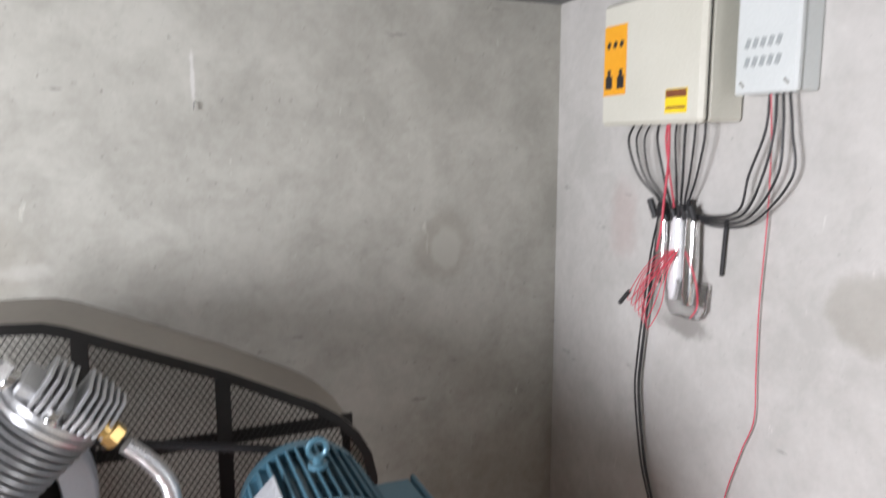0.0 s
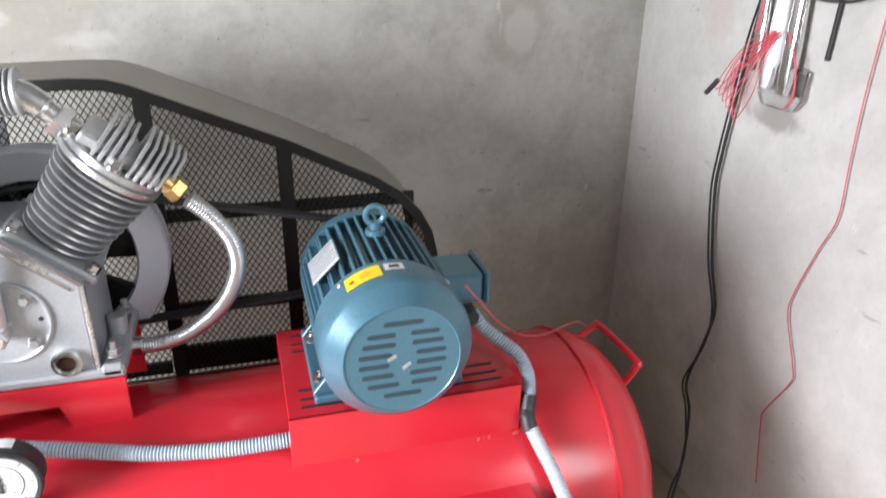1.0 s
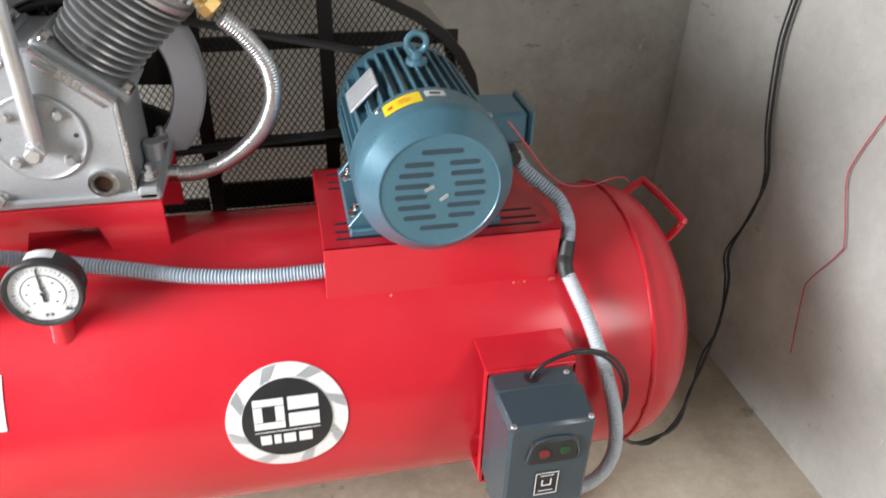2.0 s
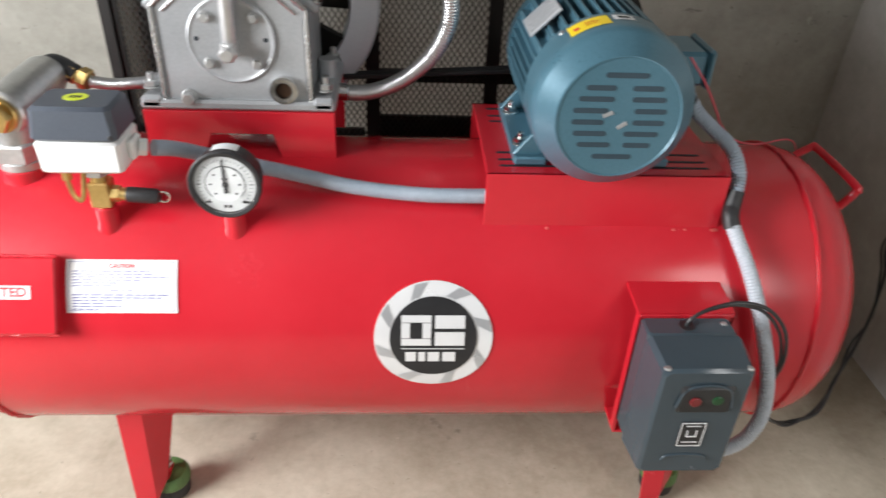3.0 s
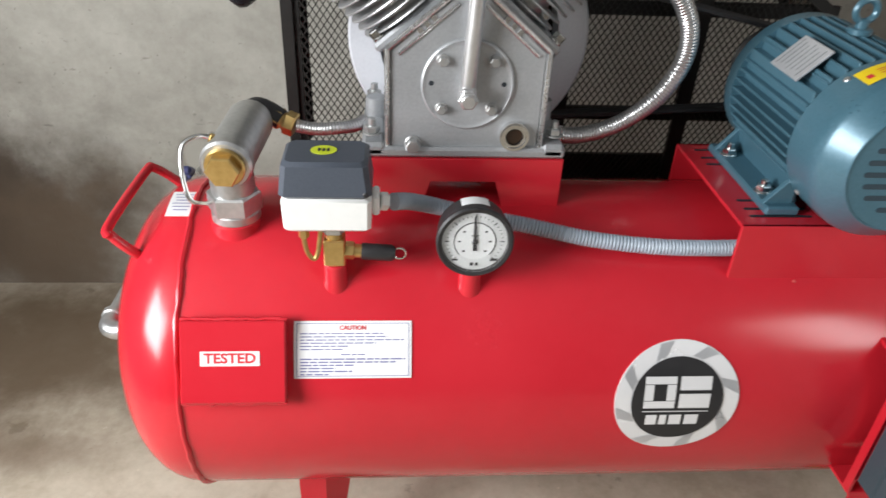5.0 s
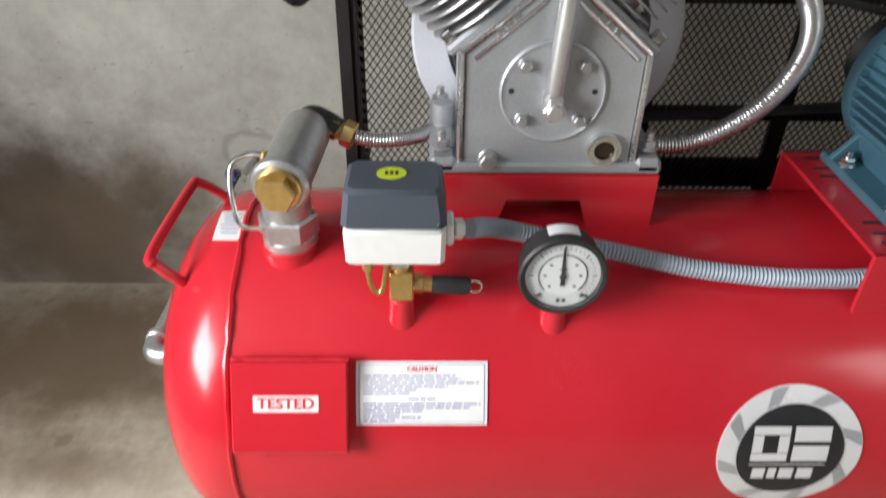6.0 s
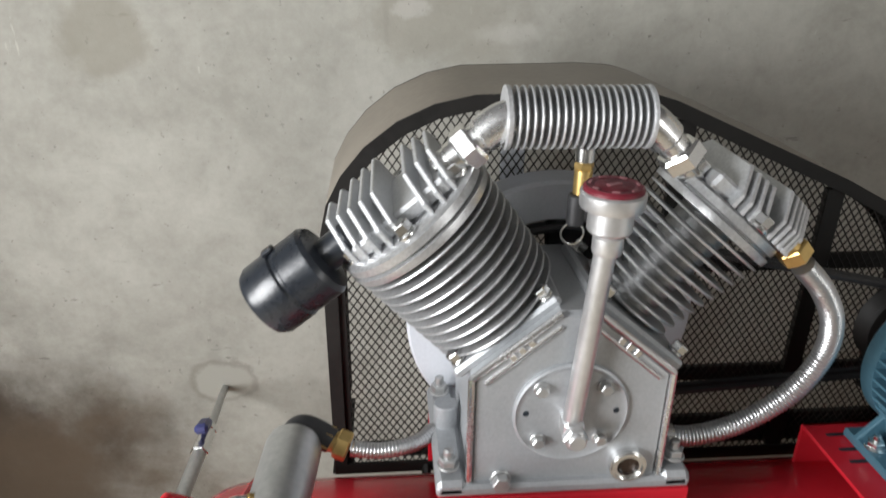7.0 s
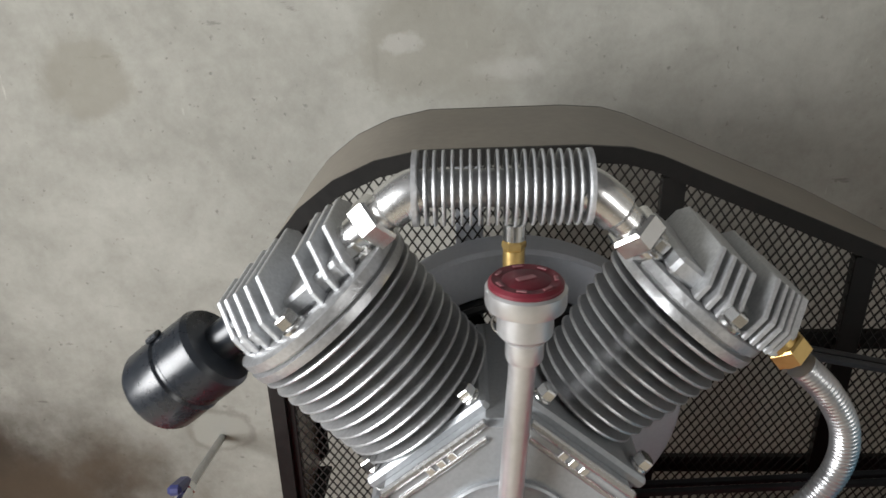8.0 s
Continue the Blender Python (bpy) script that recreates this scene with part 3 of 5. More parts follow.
def bent(outline, x, angle, lift):
    """A flat outline cut in strips and laid on the tank."""
    q = Shape()
    bm = bmesh.new()
    bm.faces.new([bm.verts.new((a, b, 0)) for a, b in outline])
    lo, hi = min(b for a, b in outline), max(b for a, b in outline)
    for i in range(1, 8):
        bmesh.ops.bisect_plane(bm, geom=bm.verts[:] + bm.edges[:] + bm.faces[:], plane_co=(0, lo + (hi - lo) * i / 8, 0), plane_no=(0, 1, 0))
    bm.verts.index_update()
    vf = [tuple(p.co) for p in bm.verts], [tuple(p.index for p in g.verts) for g in bm.faces]
    bm.free()
    return q.add(wrap(vf, x, angle, lift))


emblem = Shape()
for o in (
    [(-0.052, 0.028), (-0.004, 0.028), (-0.004, 0.040), (-0.052, 0.040)],
    [(-0.052, -0.012), (-0.004, -0.012), (-0.004, 0.000), (-0.052, 0.000)],
    [(-0.052, 0.001), (-0.038, 0.001), (-0.038, 0.027), (-0.052, 0.027)],
    [(-0.018, 0.001), (-0.004, 0.001), (-0.004, 0.027), (-0.018, 0.027)],
    [(0.002, -0.012), (0.050, -0.012), (0.050, 0.012), (0.002, 0.012)],
    [(0.002, 0.018), (0.050, 0.018), (0.050, 0.040), (0.002, 0.040)],
    [(-0.052, -0.017), (0.050, -0.017), (0.050, -0.0185), (-0.052, -0.0185)][::-1],
):
    b = bent(o, BX, BA, 0.0040)
    k = len(emblem.v)
    emblem.v += b.v
    emblem.f += [tuple(i + k for i in g) for g in b.f]
for x0, x1 in ((-0.045, -0.028), (-0.024, -0.013), (-0.009, 0.010), (0.015, 0.036)):
    b = bent([(x0, -0.042), (x1, -0.042), (x1, -0.024), (x0, -0.024)], BX, BA, 0.0040)
    k = len(emblem.v)
    emblem.v += b.v
    emblem.f += [tuple(i + k for i in g) for g in b.f]
part("emblem", emblem, mat_foil, badge, "plain silver angular emblem shapes")

# tag near the outlet and threaded sockets
part("small_tag", one(wrap(thick_sheet(0.040, 0.062), -0.830, 83, 0.0016)), mat_label, tank, "small white printed tag")
tb = Shape()
for k in range(6):
    v, f = sheet(0.030 - 0.004 * (k % 3), 0.0018)
    tb.add(wrap(([(p[0], p[1] + 0.022 - 0.008 * k, 0) for p in v], f), -0.830, 83, 0.0021))
part("fine_print", tb, mat_ink_blue, tank)
for x, y, r, z1 in ((-0.742, 0.088, 0.037, 0.746), (-0.588, 0.000, 0.0165, 0.722), (-0.393, -0.004, 0.0165, 0.716)):
    part("threaded_socket", one(lathe([(r * 1.15, 0.60), (r * 1.15, z1 - 0.035), (r, z1 - 0.026), (r, z1 - 0.002), (r - 0.002, z1), (0.0, z1)], 28), at(x, y, 0)), mat_red, tank)

# the pump's seat: a folded channel with a cut-out front
px0, px1, pz = -0.552, -0.243, 0.8255
front = [(px0, 0.715), (-0.470, 0.715), (-0.448, 0.787), (-0.347, 0.787), (-0.324, 0.715), (px1, 0.715), (px1, pz), (px0, pz)]
q = Shape()
for y in (0.134, 0.330):
    q.add(slab(front, 0.006, 0.001), Matrix.Translation((0, y, 0)) @ FRONT)
q.add(cbox(px1 - px0, 0.20, 0.006, 0.001), at((px0 + px1) / 2, 0.229, pz - 0.0032))
part("pump_seat", q, mat_red, tank)

# the motor's seat: a folded channel with slotted top
bx1, by1, bz = 0.388, 0.290, 0.785
q = Shape()
for y, z0 in ((0.006, 0.686), (by1, 0.70)):
    q.add(slab([(0.0, z0), (bx1, z0), (bx1, bz), (0.0, bz)], 0.006, 0.001), Matrix.Translation((0, y, 0)) @ FRONT)
q.add(cbox(bx1 - 0.001, by1 - 0.0005, 0.006, 0.001), at(bx1 / 2, by1 / 2, bz - 0.003))
seat = part("motor_seat", q, mat_red, tank)
# slots are dark sheets on the closed top, shade given by colour
for y in (0.030, 0.052, 0.078, 0.205, 0.230, 0.262):
    for x0, x1 in ((0.022, 0.118), (0.262, 0.362)):
        part("slot", one(slab([((x0 + x1) / 2 + (x1 - x0) / 2 * c - 0.003 * c + 0.003 * math.cos(a), y + 0.003 * math.sin(a)) for c, ang in ((1, (-90, -45, 0, 45, 90)), (-1, (90, 135, 180, 225, 270))) for a in [radians(t) for t in ang]], 0.0006), at(0, 0, bz + 0.0001)), mat_hole_shade, seat)
part("seat_weld", one(tube([(0.01 + 0.37 * i / 60, -0.001, 0.688 + rng.uniform(-0.001, 0.001)) for i in range(61)], [0.0022 + rng.uniform(-0.0008, 0.0012) for i in range(61)], 6)), mat_red, seat)
for x, n in ((0.10, 3), (0.0, 2), (0.31, 6), (0.375, 3)):
    part("weld_spatter", one(tube([(x + 0.004 * i, -0.003, 0.688 + rng.uniform(-0.0015, 0.002)) for i in range(n + 1)], [0.0028 + rng.uniform(-0.001, 0.001) for i in range(n + 1)], 6)), mat_red_worn, seat)

# bracket that carries the starter box
q = Shape()
q.add(([(0.232, -0.05, 0.630), (0.385, -0.05, 0.630), (0.388, -0.128, 0.616), (0.236, -0.128, 0.616), (0.232, -0.05, 0.624), (0.385, -0.05, 0.624), (0.388, -0.128, 0.610), (0.236, -0.128, 0.610)], [(0, 1, 2, 3), (4, 7, 6, 5), (0, 4, 5, 1), (1, 5, 6, 2), (2, 6, 7, 3), (3, 7, 4, 0)]))
q.add(cbox(0.150, 0.005, 0.225, 0.001), at(0.312, -0.1305, 0.502))
for x in (0.236, 0.382):
    side = [(-0.133, 0.610), (-0.118, 0.612), (-0.118, 0.36), (-0.133, 0.36)]
    v = [(x + d, a, b) for d in (0, 0.005) for a, b in side]
    n = len(side)
    q.add((v, [tuple(range(n)), tuple(range(2 * n - 1, n - 1, -1))] + [(i, i + n, (i + 1) % n + n, (i + 1) % n) for i in range(n)]))
q.add(cbox(0.150, 0.075, 0.005, 0.001), at(0.312, -0.096, 0.3575))
part("starter_bracket", q, mat_red, tank)


# ---- the compressor pump ----
CX, CZ, PF = -0.398, 0.940, 0.140  # crank centre and the casing's front
pump = thing("compressor_pump", (CX, 0.235, pz), "silver cast two-cylinder V compressor pump with finned barrels", "compressor pump")
case = [(CX - 0.1165, 0.834), (CX + 0.1165, 0.834), (CX + 0.1165, 0.990), (CX + 0.020, 1.072), (CX - 0.020, 1.072), (CX - 0.1165, 0.990)]
q = one(slab(case, 0.185, 0.006), Matrix.Translation((0, PF + 0.185, 0)) @ FRONT)
q.add(cbox(0.312, 0.205, 0.016, 0.004), at(CX, PF + 0.092, pz + 0.009))
crankcase = part("crankcase", q, mat_silver_paint, pump)
for sx in (-1, 1):
    part("mounting_foot", one(cbox(0.036, 0.205, 0.022, 0.006), at(CX + sx * 0.1375, PF + 0.092, pz + 0.0125)), mat_silver_paint, crankcase)
ribs = Shape()
for a, b in ((case[5], case[0]), (case[1], case[2]), (case[4], case[5]), (case[2], case[3])):
    ribs.add(tube([(a[0], PF - 0.001, a[1]), (b[0], PF - 0.001, b[1])], 0.0042, 8))
for k in (0.018,):
    for sx in (-1, 1):
        ux, uz = sx * math.sin(radians(40)), math.cos(radians(40))
        ribs.add(tube([(CX + sx * 0.030 - ux * k, PF - 0.0005, 1.068 - uz * k), (CX + sx * 0.112 - ux * k, PF - 0.0005, 0.997 - uz * k)], 0.003, 8))
part("casting_rib", ribs, mat_alu_bright, crankcase)
marks = Shape()
for sx in (-1, 1):
    for k in range(3):
        d = 0.040 + 0.013 * k
        m = Matrix.Translation((CX + sx * (0.020 + d * 0.766), PF - 0.001, 1.060 - d * 0.66)) @ Matrix.Rotation(radians(sx * 40), 4, "Y")
        marks.add(cbox(0.008, 0.002, 0.009, 0.0006), m)
part("cast_mark", marks, mat_alu_bright, crankcase)["kind"] = "stuff"
face = lambda x, y, z: Matrix.Translation((x, y, z)) @ Matrix.Rotation(radians(90), 4, "X")
cover = part("bearing_cover", Shape().add(lathe([(0.0, 0.0), (0.068, 0.0), (0.068, 0.004), (0.0655, 0.0055), (0.0635, 0.004), (0.058, 0.0035), (0.0, 0.0035)], 56), face(CX, PF, CZ)), mat_silver_paint, pump)
for sx in (-1, 1):
    for sz in (-1, 1):
        b = Shape().add(rod(0.0095, 0.002, 20), face(CX + sx * 0.037, PF - 0.0035, CZ + sz * 0.036)).add(hexagon(0.0078, 0.008), face(CX + sx * 0.037, PF - 0.0055, CZ + sz * 0.036))
        part("bolt", b, mat_zinc, cover)
    # dark disc coloured as the shade in a hole
    part("screw_hole", one(rod(0.0038, 0.0006, 14), face(CX + sx * 0.053, PF - 0.0035, CZ + 0.002)), mat_hole_shade, cover)
sg = part("sight_glass", Shape().add(collar(0.0135, 0.0225, 0.010, 36), face(CX + 0.075, PF, 0.862)).add(collar(0.0175, 0.0205, 0.0125, 36), face(CX + 0.075, PF, 0.862)), mat_steel, pump, "chrome-ringed round oil sight glass")
part("lens", one(rod(0.0136, 0.005, 28), face(CX + 0.075, PF, 0.862)), grained("dark_oil", (0.018, 0.010, 0.006), (0.035, 0.018, 0.010), 0.25), sg)
part("drain_plug", Shape().add(rod(0.013, 0.004, 20), face(CX - 0.078, PF, 0.846)).add(hexagon(0.011, 0.012), face(CX - 0.078, PF - 0.004, 0.846)), mat_zinc, pump)
for sx in (-1, 1):
    for y in (PF + 0.014, PF + 0.165):
        b = Shape().add(rod(0.014, 0.003, 20), at(CX + sx * 0.140, y, pz + 0.030)).add(hexagon(0.012, 0.010), at(CX + sx * 0.140, y, pz + 0.033)).add(rod(0.006, 0.022, 12), at(CX + sx * 0.140, y, pz + 0.033))
        part("foot_bolt", b, mat_zinc, pump)
    part("side_boss", one(rod(0.016, 0.035, 20), at(CX + sx * 0.136, PF + 0.105, pz + 0.02)), mat_silver_paint, pump)


def barrel(sx, yc, n_fin, r0, r1):
    """One finned cylinder with its head, leaning outwards by 40 degrees."""
    lean = Matrix.Translation((CX, yc, CZ)) @ Matrix.Rotation(radians(sx * 40), 4, "Y")
    base = Shape().add(cbox(0.150, 0.150, 0.014, 0.004), lean @ at(0, 0, 0.117))
    body = part("cylinder", base, mat_silver_paint, pump)
    d0, d1 = 0.124, 0.262
    pitch = (d1 - d0) / n_fin
    prof = [(r0 - 0.028, d0)]
    for i in range(n_fin):
        z, r = d0 + pitch * (i + 0.5), r0 + (r1 - r0) * i / (n_fin - 1)
        prof += [(r0 - 0.028, z - pitch * 0.17), (r - 0.001, z - pitch * 0.11), (r, z), (r - 0.001, z + pitch * 0.11), (r0 - 0.028, z + pitch * 0.17)]
    prof += [(r0 - 0.028, d1), (r1 + 0.001, d1 + 0.001), (r1 + 0.002, d1 + 0.006), (r1 + 0.002, d1 + 0.010), (r1 - 0.004, d1 + 0.0115), (r1 - 0.004, d1 + 0.0135), (r1 + 0.001, d1 + 0.015), (r1 + 0.001, d1 + 0.024), (r1 - 0.004, d1 + 0.027), (0.0, d1 + 0.027)]
    part("barrel", one(lathe(prof, 56), lean), mat_barrel, body, "finned grey aluminium barrel", sharp=40)
    for y in (-0.060, 0.060):
        for x in (-0.062, 0.062):
            b = Shape().add(rod(0.0105, 0.004, 18), lean @ at(x, y, 0.124)).add(hexagon(0.0098, 0.011), lean @ at(x, y, 0.128))
            part("base_bolt", b, mat_steel, body)
    hz = d1 + 0.027
    hd = Shape().add(cbox(0.128, 0.118, 0.020, 0.004), lean @ at(0, 0, hz + 0.010))
    head = part("cylinder_head", hd, mat_alu, pump, "cast head with upright cooling fins")
    spread = [0.074 - 0.0165 * k for k in range(5)] + [-0.030 - 0.0165 * k for k in range(3)] if sx < 0 else [0.076 - 0.0115 * k for k in range(6)] + [-0.003 - 0.0115 * k for k in range(4)]
    for x in spread:
        tall = (0.052 if x > 0 else 0.044) if sx < 0 else (0.056 if x > 0 else 0.046)
        deep = math.sqrt(max(0.093 ** 2 - x * x, 0.0016)) * 1.72
        x, y0 = x * sx, -deep / 2
        o = [(y0, 0.0), (deep / 2, 0.0), (deep / 2, tall - 0.012), (deep / 2 - 0.014, tall), (y0 + 0.030, tall), (y0 + 0.002, tall - 0.030)]
        part("head_fin", one(slab(o, 0.0056 if sx < 0 else 0.0060, 0.0012), lean @ Matrix.Translation((x, 0, hz)) @ Matrix(((0, 0, 1, 0), (1, 0, 0, 0), (0, 1, 0, 0), (0, 0, 0, 1)))), mat_alu, head)
    for x, y in ((0, -0.078), (0, 0.078), (-0.074, -0.03), (0.074, -0.03)):
        b = Shape().add(rod(0.0125, 0.006, 20), lean @ at(x, y, hz - 0.001)).add(hexagon(0.0108, 0.012), lean @ at(x, y, hz + 0.005))
        part("head_bolt", b, mat_steel, head)
    return lean, hz


YC = 0.232
leanL, hz = barrel(-1, YC, 10, 0.087, 0.096)
leanR, hz = barrel(1, YC, 10, 0.063, 0.080)

# intake filter on the outer side of one head
fa, fb = Vector((-0.655, 0.212, 1.128)), Vector((-0.775, 0.205, 1.036))
filt = part("intake_filter", one(lathe([(0.0, -0.01), (0.020, -0.01), (0.020, 0.024), (0.040, 0.027), (0.0440, 0.033), (0.0440, 0.066), (0.0425, 0.068), (0.0425, 0.071), (0.0450, 0.074), (0.0450, 0.108), (0.0415, 0.115), (0.028, 0.117), (0.0, 0.117)], 44), along(fa, fb)), mat_filter, pump, "glossy black cylindrical intake filter")
part("filter_clip", one(cbox(0.012, 0.006, 0.016, 0.002), along(fa, fb) @ at(0.0, 0.046, 0.070)), mat_filter, filt)

# finned intercooler between the heads
ic = Shape()
n, L0, L1 = 20, -0.480, -0.325
prof = [(0.026, 0.0), (0.034, 0.0), (0.034, 0.004)]
pt = (L1 - L0) / n
for i in range(n):
    z = pt * (i + 0.5)
    prof += [(0.0170, z - pt * 0.20), (0.0333, z - pt * 0.15), (0.0338, z), (0.0333, z + pt * 0.15), (0.0170, z + pt * 0.20)]
prof += [(0.034, L1 - L0 - 0.003), (0.034, L1 - L0), (0.026, L1 - L0)]
ic.add(lathe(prof, 40), along((L0, 0.21, 1.269), (L1, 0.21, 1.269)))
cooler = part("intercooler", ic, mat_alu, pump, "bright finned aluminium intercooler tube", sharp=40)
for pts in ([(-0.472, 0.21, 1.268), (-0.484, 0.21, 1.264), (-0.502, 0.211, 1.251), (-0.528, 0.213, 1.229), (-0.548, 0.215, 1.211)], [(-0.332, 0.21, 1.268), (-0.320, 0.21, 1.262), (-0.301, 0.212, 1.245), (-0.279, 0.214, 1.222), (-0.264, 0.216, 1.205)]):
    part("elbow_pipe", one(tube(spline(pts, 6), [0.021] * 13 + [0.017] * 12, 20)), mat_alu_bright, cooler)
for a, b in (((-0.509, 0.212, 1.245), (-0.528, 0.213, 1.228)), ((-0.288, 0.213, 1.232), (-0.272, 0.214, 1.214))):
    part("union_nut", Shape().add(hexagon(0.026, 0.022, 0.003), along(a, b)).add(rod(0.019, 0.034, 20), along(a, b)), mat_steel, cooler)
safety = part("safety_valve", Shape().add(hexagon(0.0110, 0.008), at(-0.391, 0.205, 1.213)).add(rod(0.0100, 0.030, 20), at(-0.391, 0.205, 1.184)), mat_brass, pump, "small brass relief valve")
part("adapter", one(rod(0.0105, 0.018, 18), at(-0.391, 0.205, 1.221)), mat_steel, safety, "bright steel adapter")
part("sleeve", one(rod(0.010, 0.036, 18), at(-0.396, 0.203, 1.149)), mat_rubber, safety)
part("pull_ring", one(tube([(-0.398 + 0.013 * math.cos(a), 0.203, 1.138 + 0.013 * math.sin(a)) for a in [2 * math.pi * i / 20 for i in range(20)]], 0.0012, 6, True)), mat_steel, safety)

# oil filler pipe with its cap
fx, fy = -0.388, 0.108
fp = part("oil_filler_pipe", Shape().add(cbox(0.024, 0.034, 0.026, 0.004), at(fx - 0.011, PF - 0.012, 0.930)).add(hexagon(0.015, 0.012, 0.002), face(fx - 0.011, PF - 0.026, 0.928)).add(rod(0.0105, 0.008, 20), face(fx - 0.011, PF - 0.036, 0.928)).add(tube([(fx - 0.011, PF - 0.014, 0.935), (fx, fy, 1.175)], 0.0115, 24)), mat_satin, pump, "bright upright steel oil filler pipe")
part("filler_cup", one(lathe([(0.0, 1.158), (0.0145, 1.158), (0.0155, 1.161), (0.0155, 1.176), (0.0125, 1.178), (0.0205, 1.181), (0.0225, 1.184), (0.0225, 1.204), (0.031, 1.207), (0.032, 1.210), (0.032, 1.222), (0.030, 1.224), (0.0, 1.224)], 36), at(fx, fy, 0)), mat_satin, fp)
cap = part("filler_cap", one(lathe([(0.0, 1.222), (0.0295, 1.222), (0.0295, 1.227), (0.027, 1.2295), (0.019, 1.2285), (0.017, 1.2295), (0.0, 1.2295)], 36), at(fx, fy, 0)), mat_maroon, fp, "dark maroon round cap")
capm = Shape()
for k in range(7):
    a = 2 * math.pi * k / 7
    capm.add(cbox(0.008, 0.003, 0.001, 0.0003), at(fx + 0.023 * math.cos(a), fy + 0.023 * math.sin(a), 1.2297, 0, 0, math.degrees(a) + 90))
capm.add(cbox(0.016, 0.006, 0.001, 0.0003), at(fx, fy, 1.2299, 0, 0, 25))
part("cap_mark", capm, grained("cap_print", (0.26, 0.10, 0.11), (0.36, 0.16, 0.17), 0.4), fp)

# flywheel behind the casing
FX, FZ = -0.378, 0.948
fw = thing("flywheel", (FX, 0.36, FZ), "large pale grey cast flywheel with a dark web behind the pump", "flywheel")
fwm = Matrix.Translation((FX, 0.392, FZ)) @ Matrix.Rotation(radians(90), 4, "X")
v, f = lathe([(0.146, 0.0), (0.200, 0.0), (0.204, 0.004), (0.204, 0.046), (0.200, 0.052), (0.152, 0.052), (0.148, 0.046), (0.146, 0.0)], 72)
part("rim", one((v, f[:-2]), fwm), mat_flywheel, fw)
part("hub", one(rod(0.055, 0.052, 36, 0.004), fwm), mat_black, fw)
part("crank_shaft", one(rod(0.022, 0.10, 24), fwm), mat_zinc, fw)
for k in range(6):
    a = 2 * math.pi * (k + 0.25) / 6
    m = fwm @ Matrix.Rotation(a, 4, "Z") @ at(0.100, 0, 0.020, 20, 0, 0)
    part("spoke", one(slab([(-0.052, -0.024), (0.049, -0.064), (0.049, 0.064), (-0.052, 0.024)], 0.010, 0.002), m), mat_black, fw, "dark fan-shaped spoke")

# ---- the electric motor ----
MX, MZ = 0.169, 0.907
motor = thing("electric_motor", (MX, 0.15, bz), "blue-grey finned electric motor with slotted fan cowl", "electric motor")
ma = Matrix.Translation((MX, 0, MZ)) @ Matrix(((1, 0, 0, 0), (0, 0, 1, 0), (0, 1, 0, 0), (0, 0, 0, 1)))
cowl = part("fan_cowl", one(lathe([(0.0, -0.023), (0.0865, -0.023), (0.0878, -0.0245), (0.0893, -0.0242), (0.0905, -0.0215), (0.1125, 0.0010), (0.1165, 0.0080), (0.1185, 0.0170), (0.119, 0.0280), (0.119, 0.076), (0.1175, 0.078), (0.111, 0.078)], 72), ma), mat_blue, motor, sharp=24)


def pill(x0, x1, z, r=0.0038):
    return [(x1 - r + r * math.cos(radians(a)), z + r * math.sin(radians(a))) for a in (-90, -45, 0, 45, 90)] + [(x0 + r + r * math.cos(radians(a)), z + r * math.sin(radians(a))) for a in (90, 135, 180, 225, 270)]


# vent slots: flat dark pills, the shade inside them put in the colour
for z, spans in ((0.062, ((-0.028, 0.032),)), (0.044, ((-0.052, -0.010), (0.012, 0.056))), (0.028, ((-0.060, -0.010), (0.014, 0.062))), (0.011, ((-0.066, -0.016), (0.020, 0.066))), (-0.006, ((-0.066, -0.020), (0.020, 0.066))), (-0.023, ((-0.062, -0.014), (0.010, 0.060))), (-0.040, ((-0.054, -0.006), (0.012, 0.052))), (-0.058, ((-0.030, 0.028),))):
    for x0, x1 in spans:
        part("vent_slot", one(slab(pill(MX + x0, MX + x1, MZ + z), 0.0006), Matrix.Translation((0, -0.0231, 0)) @ FRONT), mat_slot_shade, cowl)
emb = Shape()
for o in (((-0.016, 0.006), 25), ((0.006, -0.010), 35)):
    emb.add(cbox(0.015, 0.0012, 0.006, 0.0005), at(MX + o[0][0], -0.0235, MZ + o[0][1], 0, -o[1], 0))
part("cowl_sticker", emb, mat_silver_paint, cowl, "small worn silver sticker")
for ang in (40, 130, 220, 310):
    c = (MX + 0.1175 * math.cos(radians(ang)), MZ + 0.1175 * math.sin(radians(ang)))
    part("cowl_screw", one(rod(0.005, 0.004, 12), along((c[0], 0.062, c[1]), (MX + 0.2 * math.cos(radians(ang)), 0.062, MZ + 0.2 * math.sin(radians(ang))))), mat_zinc, cowl)


def on_cowl(vf, ang, y):
    return [(MX + (0.1197 + p[2]) * math.cos(radians(ang) - p[0] / 0.1195), y - p[1] * -1, MZ + (0.1197 + p[2]) * math.sin(radians(ang) - p[0] / 0.1195)) for p in vf[0]], vf[1]


def cowl_sheet(w, h):
    v = [(w * (i / 8 - 0.5), h * (j - 0.5), 0.0) for j in range(2) for i in range(9)]
    f = [(i, i + 1, i + 10, i + 9) for i in range(8)]
    return v, f


